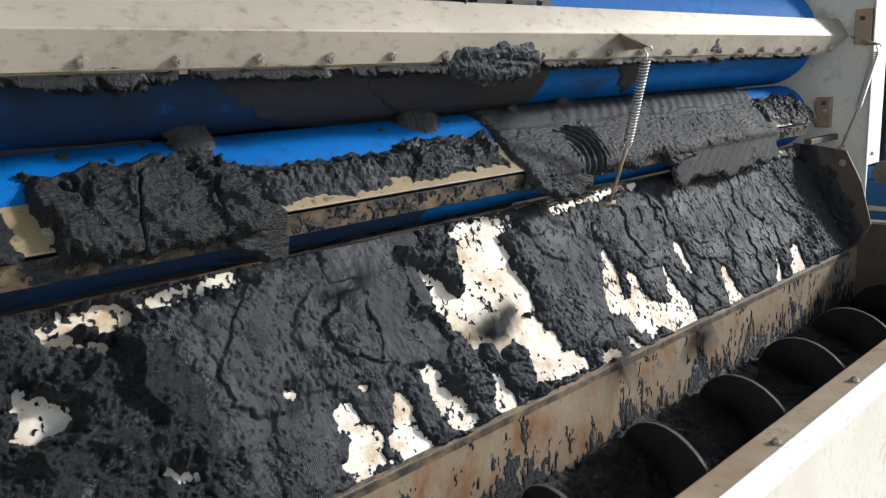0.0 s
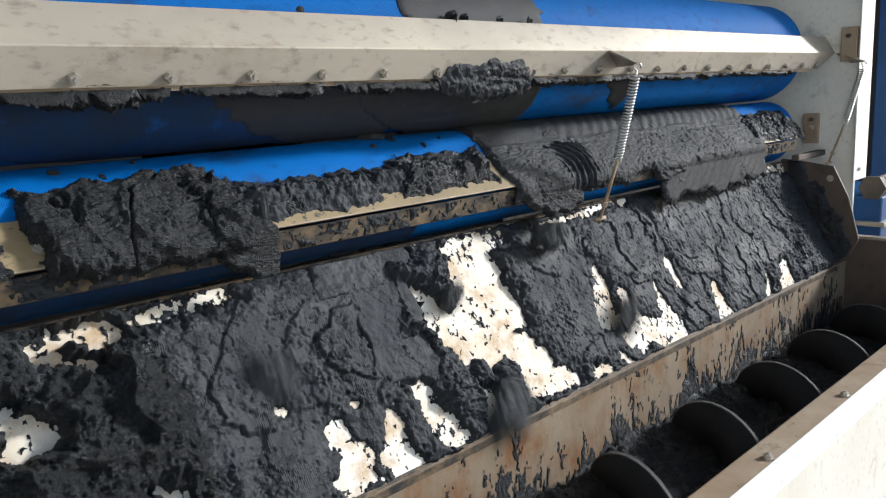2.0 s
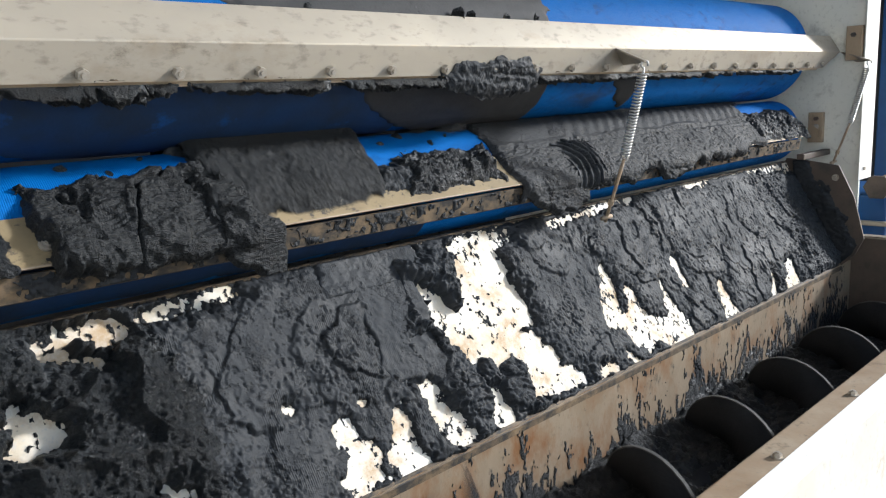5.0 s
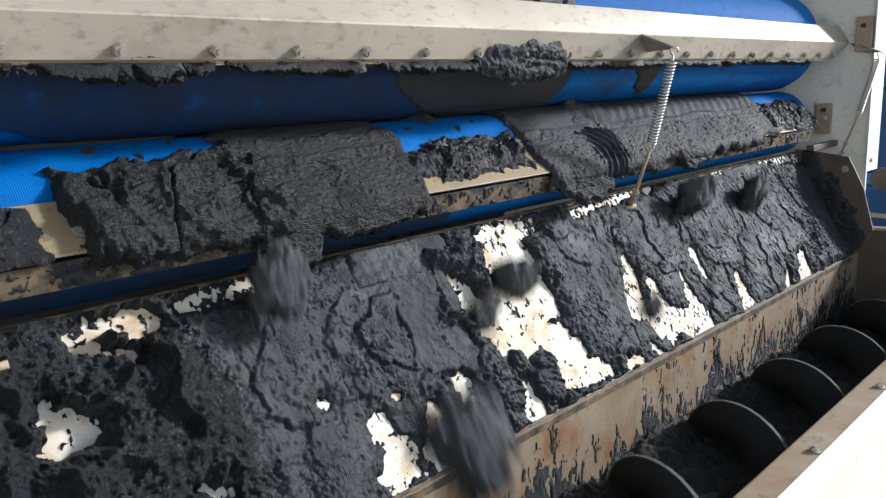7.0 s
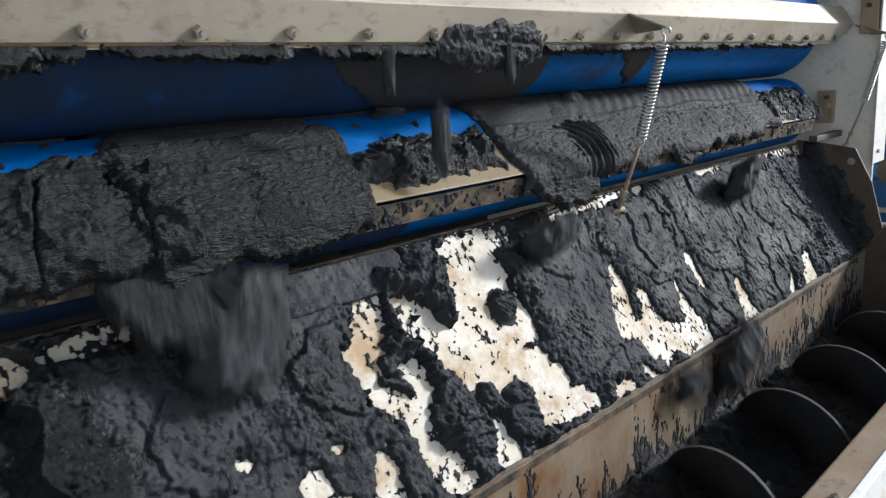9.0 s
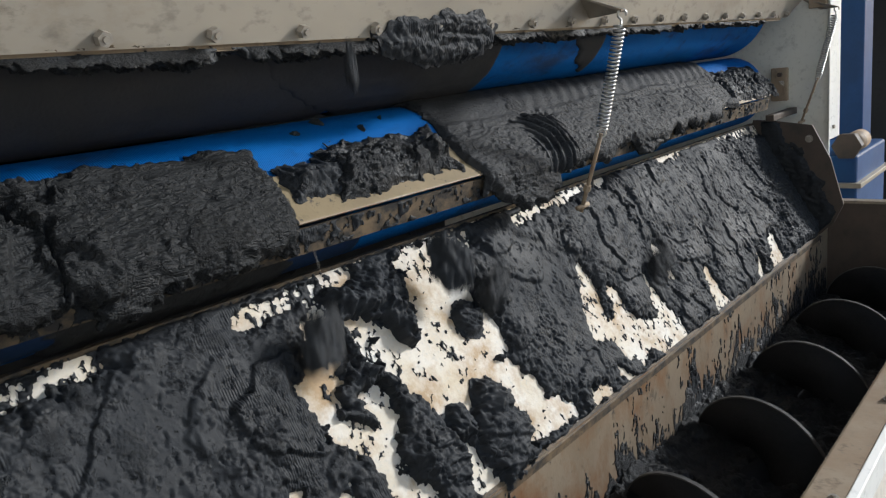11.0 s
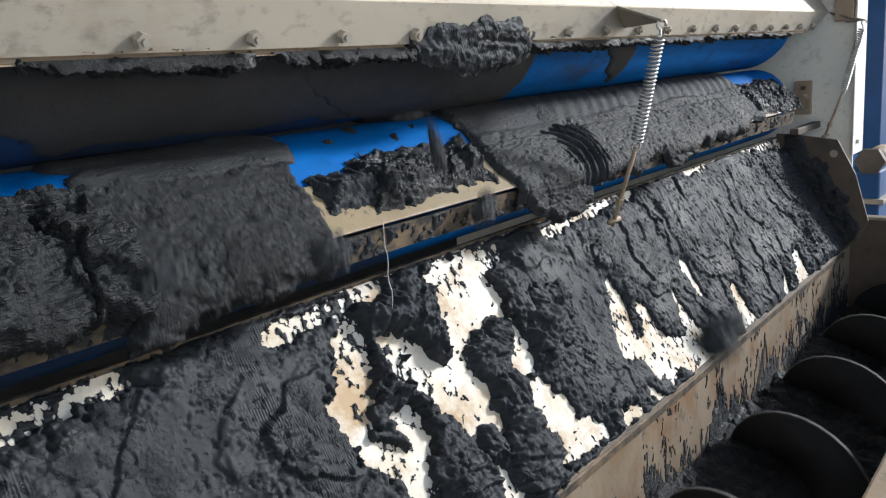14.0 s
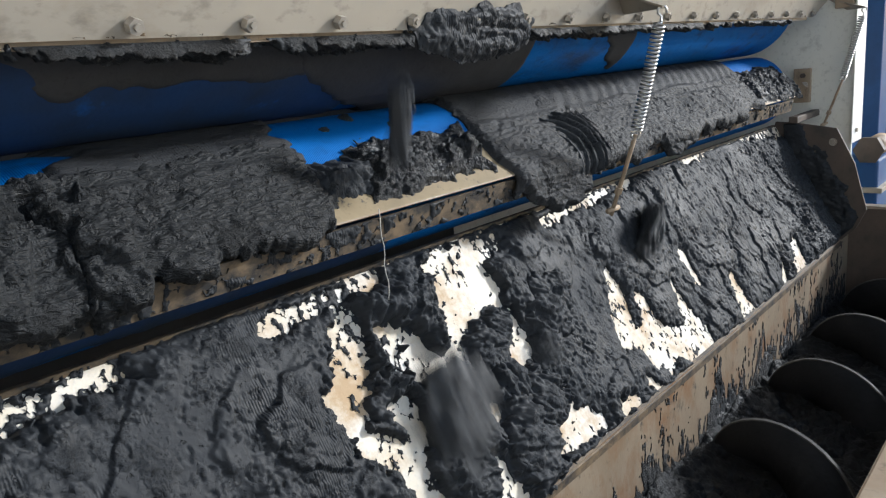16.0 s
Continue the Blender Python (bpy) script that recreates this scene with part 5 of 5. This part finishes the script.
drop(4.6, (1.03, 1.29, 0.063, "slab"), (1.83, 1.26, 0.064, "clump"), (1.33, 1.76, 0.045, "strip"))
drop(5.5, (1.09, 1.32, 0.075, "slab"), (1.02, 1.19, 0.057, "clump"), (1.60, 1.28, 0.052, "clump"), (1.70, 1.21, 0.061, "clump"), (2.46, 1.20, 0.072, "clump"), (3.19, 1.25, 0.103, "clump"), (1.82, 1.49, 0.063, "strip"), (1.24, 1.74, 0.043, "strip"), (1.48, 1.32, 0.050, "clump"))
drop(6.0, (1.19, 1.46, 0.054, "clump"), (0.99, 1.16, 0.046, "clump"), (1.04, 1.36, 0.047, "clump"), (2.12, 1.46, 0.039, "clump"))
drop(6.5, (1.52, 1.26, 0.035, "clump"), (1.44, 1.26, 0.026, "clump"), (1.36, 1.78, 0.039, "strip"))
drop(7.0, (0.98, 1.45, 0.062, "slab"), (1.31, 1.11, 0.105, "slab"), (1.47, 1.28, 0.055, "clump"), (1.60, 1.30, 0.058, "clump"), (2.46, 1.41, 0.081, "clump"), (2.87, 1.38, 0.072, "clump"), (2.08, 1.12, 0.039, "clump"))
drop(7.5, (1.09, 1.51, 0.073, "slab"), (1.30, 1.61, 0.064, "strip"), (1.46, 1.32, 0.042, "clump"), (1.52, 1.23, 0.037, "clump"), (2.06, 1.12, 0.046, "clump"), (2.10, 1.02, 0.047, "clump"), (2.99, 1.60, 0.064, "strip"), (2.10, 1.40, 0.047, "clump"))
drop(8.0, (1.00, 1.41, 0.041, "clump"), (1.14, 1.39, 0.044, "clump"), (1.61, 1.37, 0.043, "strip"), (1.54, 1.26, 0.024, "clump"), (2.25, 1.02, 0.041, "strip"), (1.36, 1.73, 0.037, "strip"), (2.10, 1.36, 0.038, "clump"))
drop(8.5, (0.98, 1.50, 0.046, "clump"), (1.56, 1.27, 0.046, "strip"), (2.12, 1.06, 0.044, "clump"), (1.34, 1.72, 0.039, "strip"), (0.90, 1.39, 0.033, "clump"))
drop(9.0, (1.07, 1.42, 0.096, "slab"), (1.83, 1.40, 0.067, "clump"), (1.50, 1.65, 0.060, "strip"), (1.38, 1.75, 0.037, "strip"), (1.70, 1.76, 0.039, "strip"), (2.78, 1.42, 0.082, "clump"), (2.40, 1.04, 0.095, "clump"), (2.15, 1.04, 0.057, "clump"))
drop(9.5, (1.32, 1.71, 0.036, "strip"), (1.45, 1.70, 0.038, "strip"), (1.56, 1.21, 0.048, "clump"), (1.66, 1.28, 0.033, "clump"), (2.12, 1.07, 0.035, "clump"))
drop(10.2, (1.17, 1.39, 0.061, "slab"), (2.11, 1.29, 0.062, "clump"), (1.55, 1.57, 0.051, "strip"))
drop(11.0, (1.31, 1.36, 0.050, "slab"), (1.73, 1.30, 0.048, "clump"), (2.38, 1.20, 0.059, "clump"), (1.43, 1.75, 0.034, "strip"))
drop(12.0, (1.35, 1.75, 0.036, "strip"), (2.36, 1.31, 0.051, "clump"), (1.40, 1.32, 0.016, "clump"))
drop(12.5, (1.11, 1.67, 0.031, "strip"), (1.40, 1.36, 0.026, "clump"), (1.36, 1.34, 0.026, "clump"), (1.01, 1.73, 0.026, "strip"))
drop(13.0, (2.15, 1.40, 0.078, "slab"), (2.29, 1.24, 0.078, "clump"), (2.11, 1.14, 0.039, "clump"), (1.33, 1.64, 0.032, "strip"), (1.25, 1.77, 0.030, "strip"), (1.34, 1.75, 0.024, "strip"), (2.25, 0.94, 0.057, "clump"), (1.00, 1.69, 0.020, "strip"))
drop(13.5, (1.08, 1.47, 0.060, "slab"), (1.15, 1.68, 0.028, "strip"), (1.83, 1.40, 0.066, "clump"), (1.51, 1.53, 0.018, "strip"), (2.29, 0.93, 0.057, "clump"))
drop(14.0, (1.53, 1.63, 0.040, "strip"), (1.03, 1.56, 0.030, "clump"), (2.37, 1.10, 0.081, "clump"), (1.29, 1.52, 0.031, "clump"), (1.63, 1.53, 0.029, "clump"))
drop(14.5, (1.34, 1.58, 0.055, "clump"), (1.22, 1.57, 0.055, "slab"), (1.28, 1.71, 0.041, "strip"), (1.76, 1.73, 0.051, "strip"), (1.26, 1.22, 0.086, "slab"), (1.12, 1.62, 0.027, "clump"))
drop(15.0, (1.55, 1.72, 0.044, "strip"), (1.50, 1.49, 0.035, "strip"), (2.13, 1.30, 0.058, "clump"), (1.98, 0.99, 0.049, "strip"))
drop(15.5, (1.44, 1.64, 0.046, "strip"), (1.84, 1.32, 0.055, "clump"), (2.27, 1.00, 0.070, "strip"), (2.74, 1.47, 0.050, "strip"), (1.33, 1.58, 0.031, "clump"))
drop(16.0, (1.44, 1.67, 0.062, "strip"), (2.25, 1.33, 0.068, "clump"), (1.48, 1.20, 0.092, "slab"), (1.74, 1.21, 0.037, "clump"))


def motions():
    walk(SCREW_THING, [(0.5 * k, pose(0, 1.0, SCREW_Z, SCREW_PHASE + 66.3 * k, 0, 0)) for k in range(33)])
    for ob, rows in FALLS:
        walk(ob, rows)


motions()
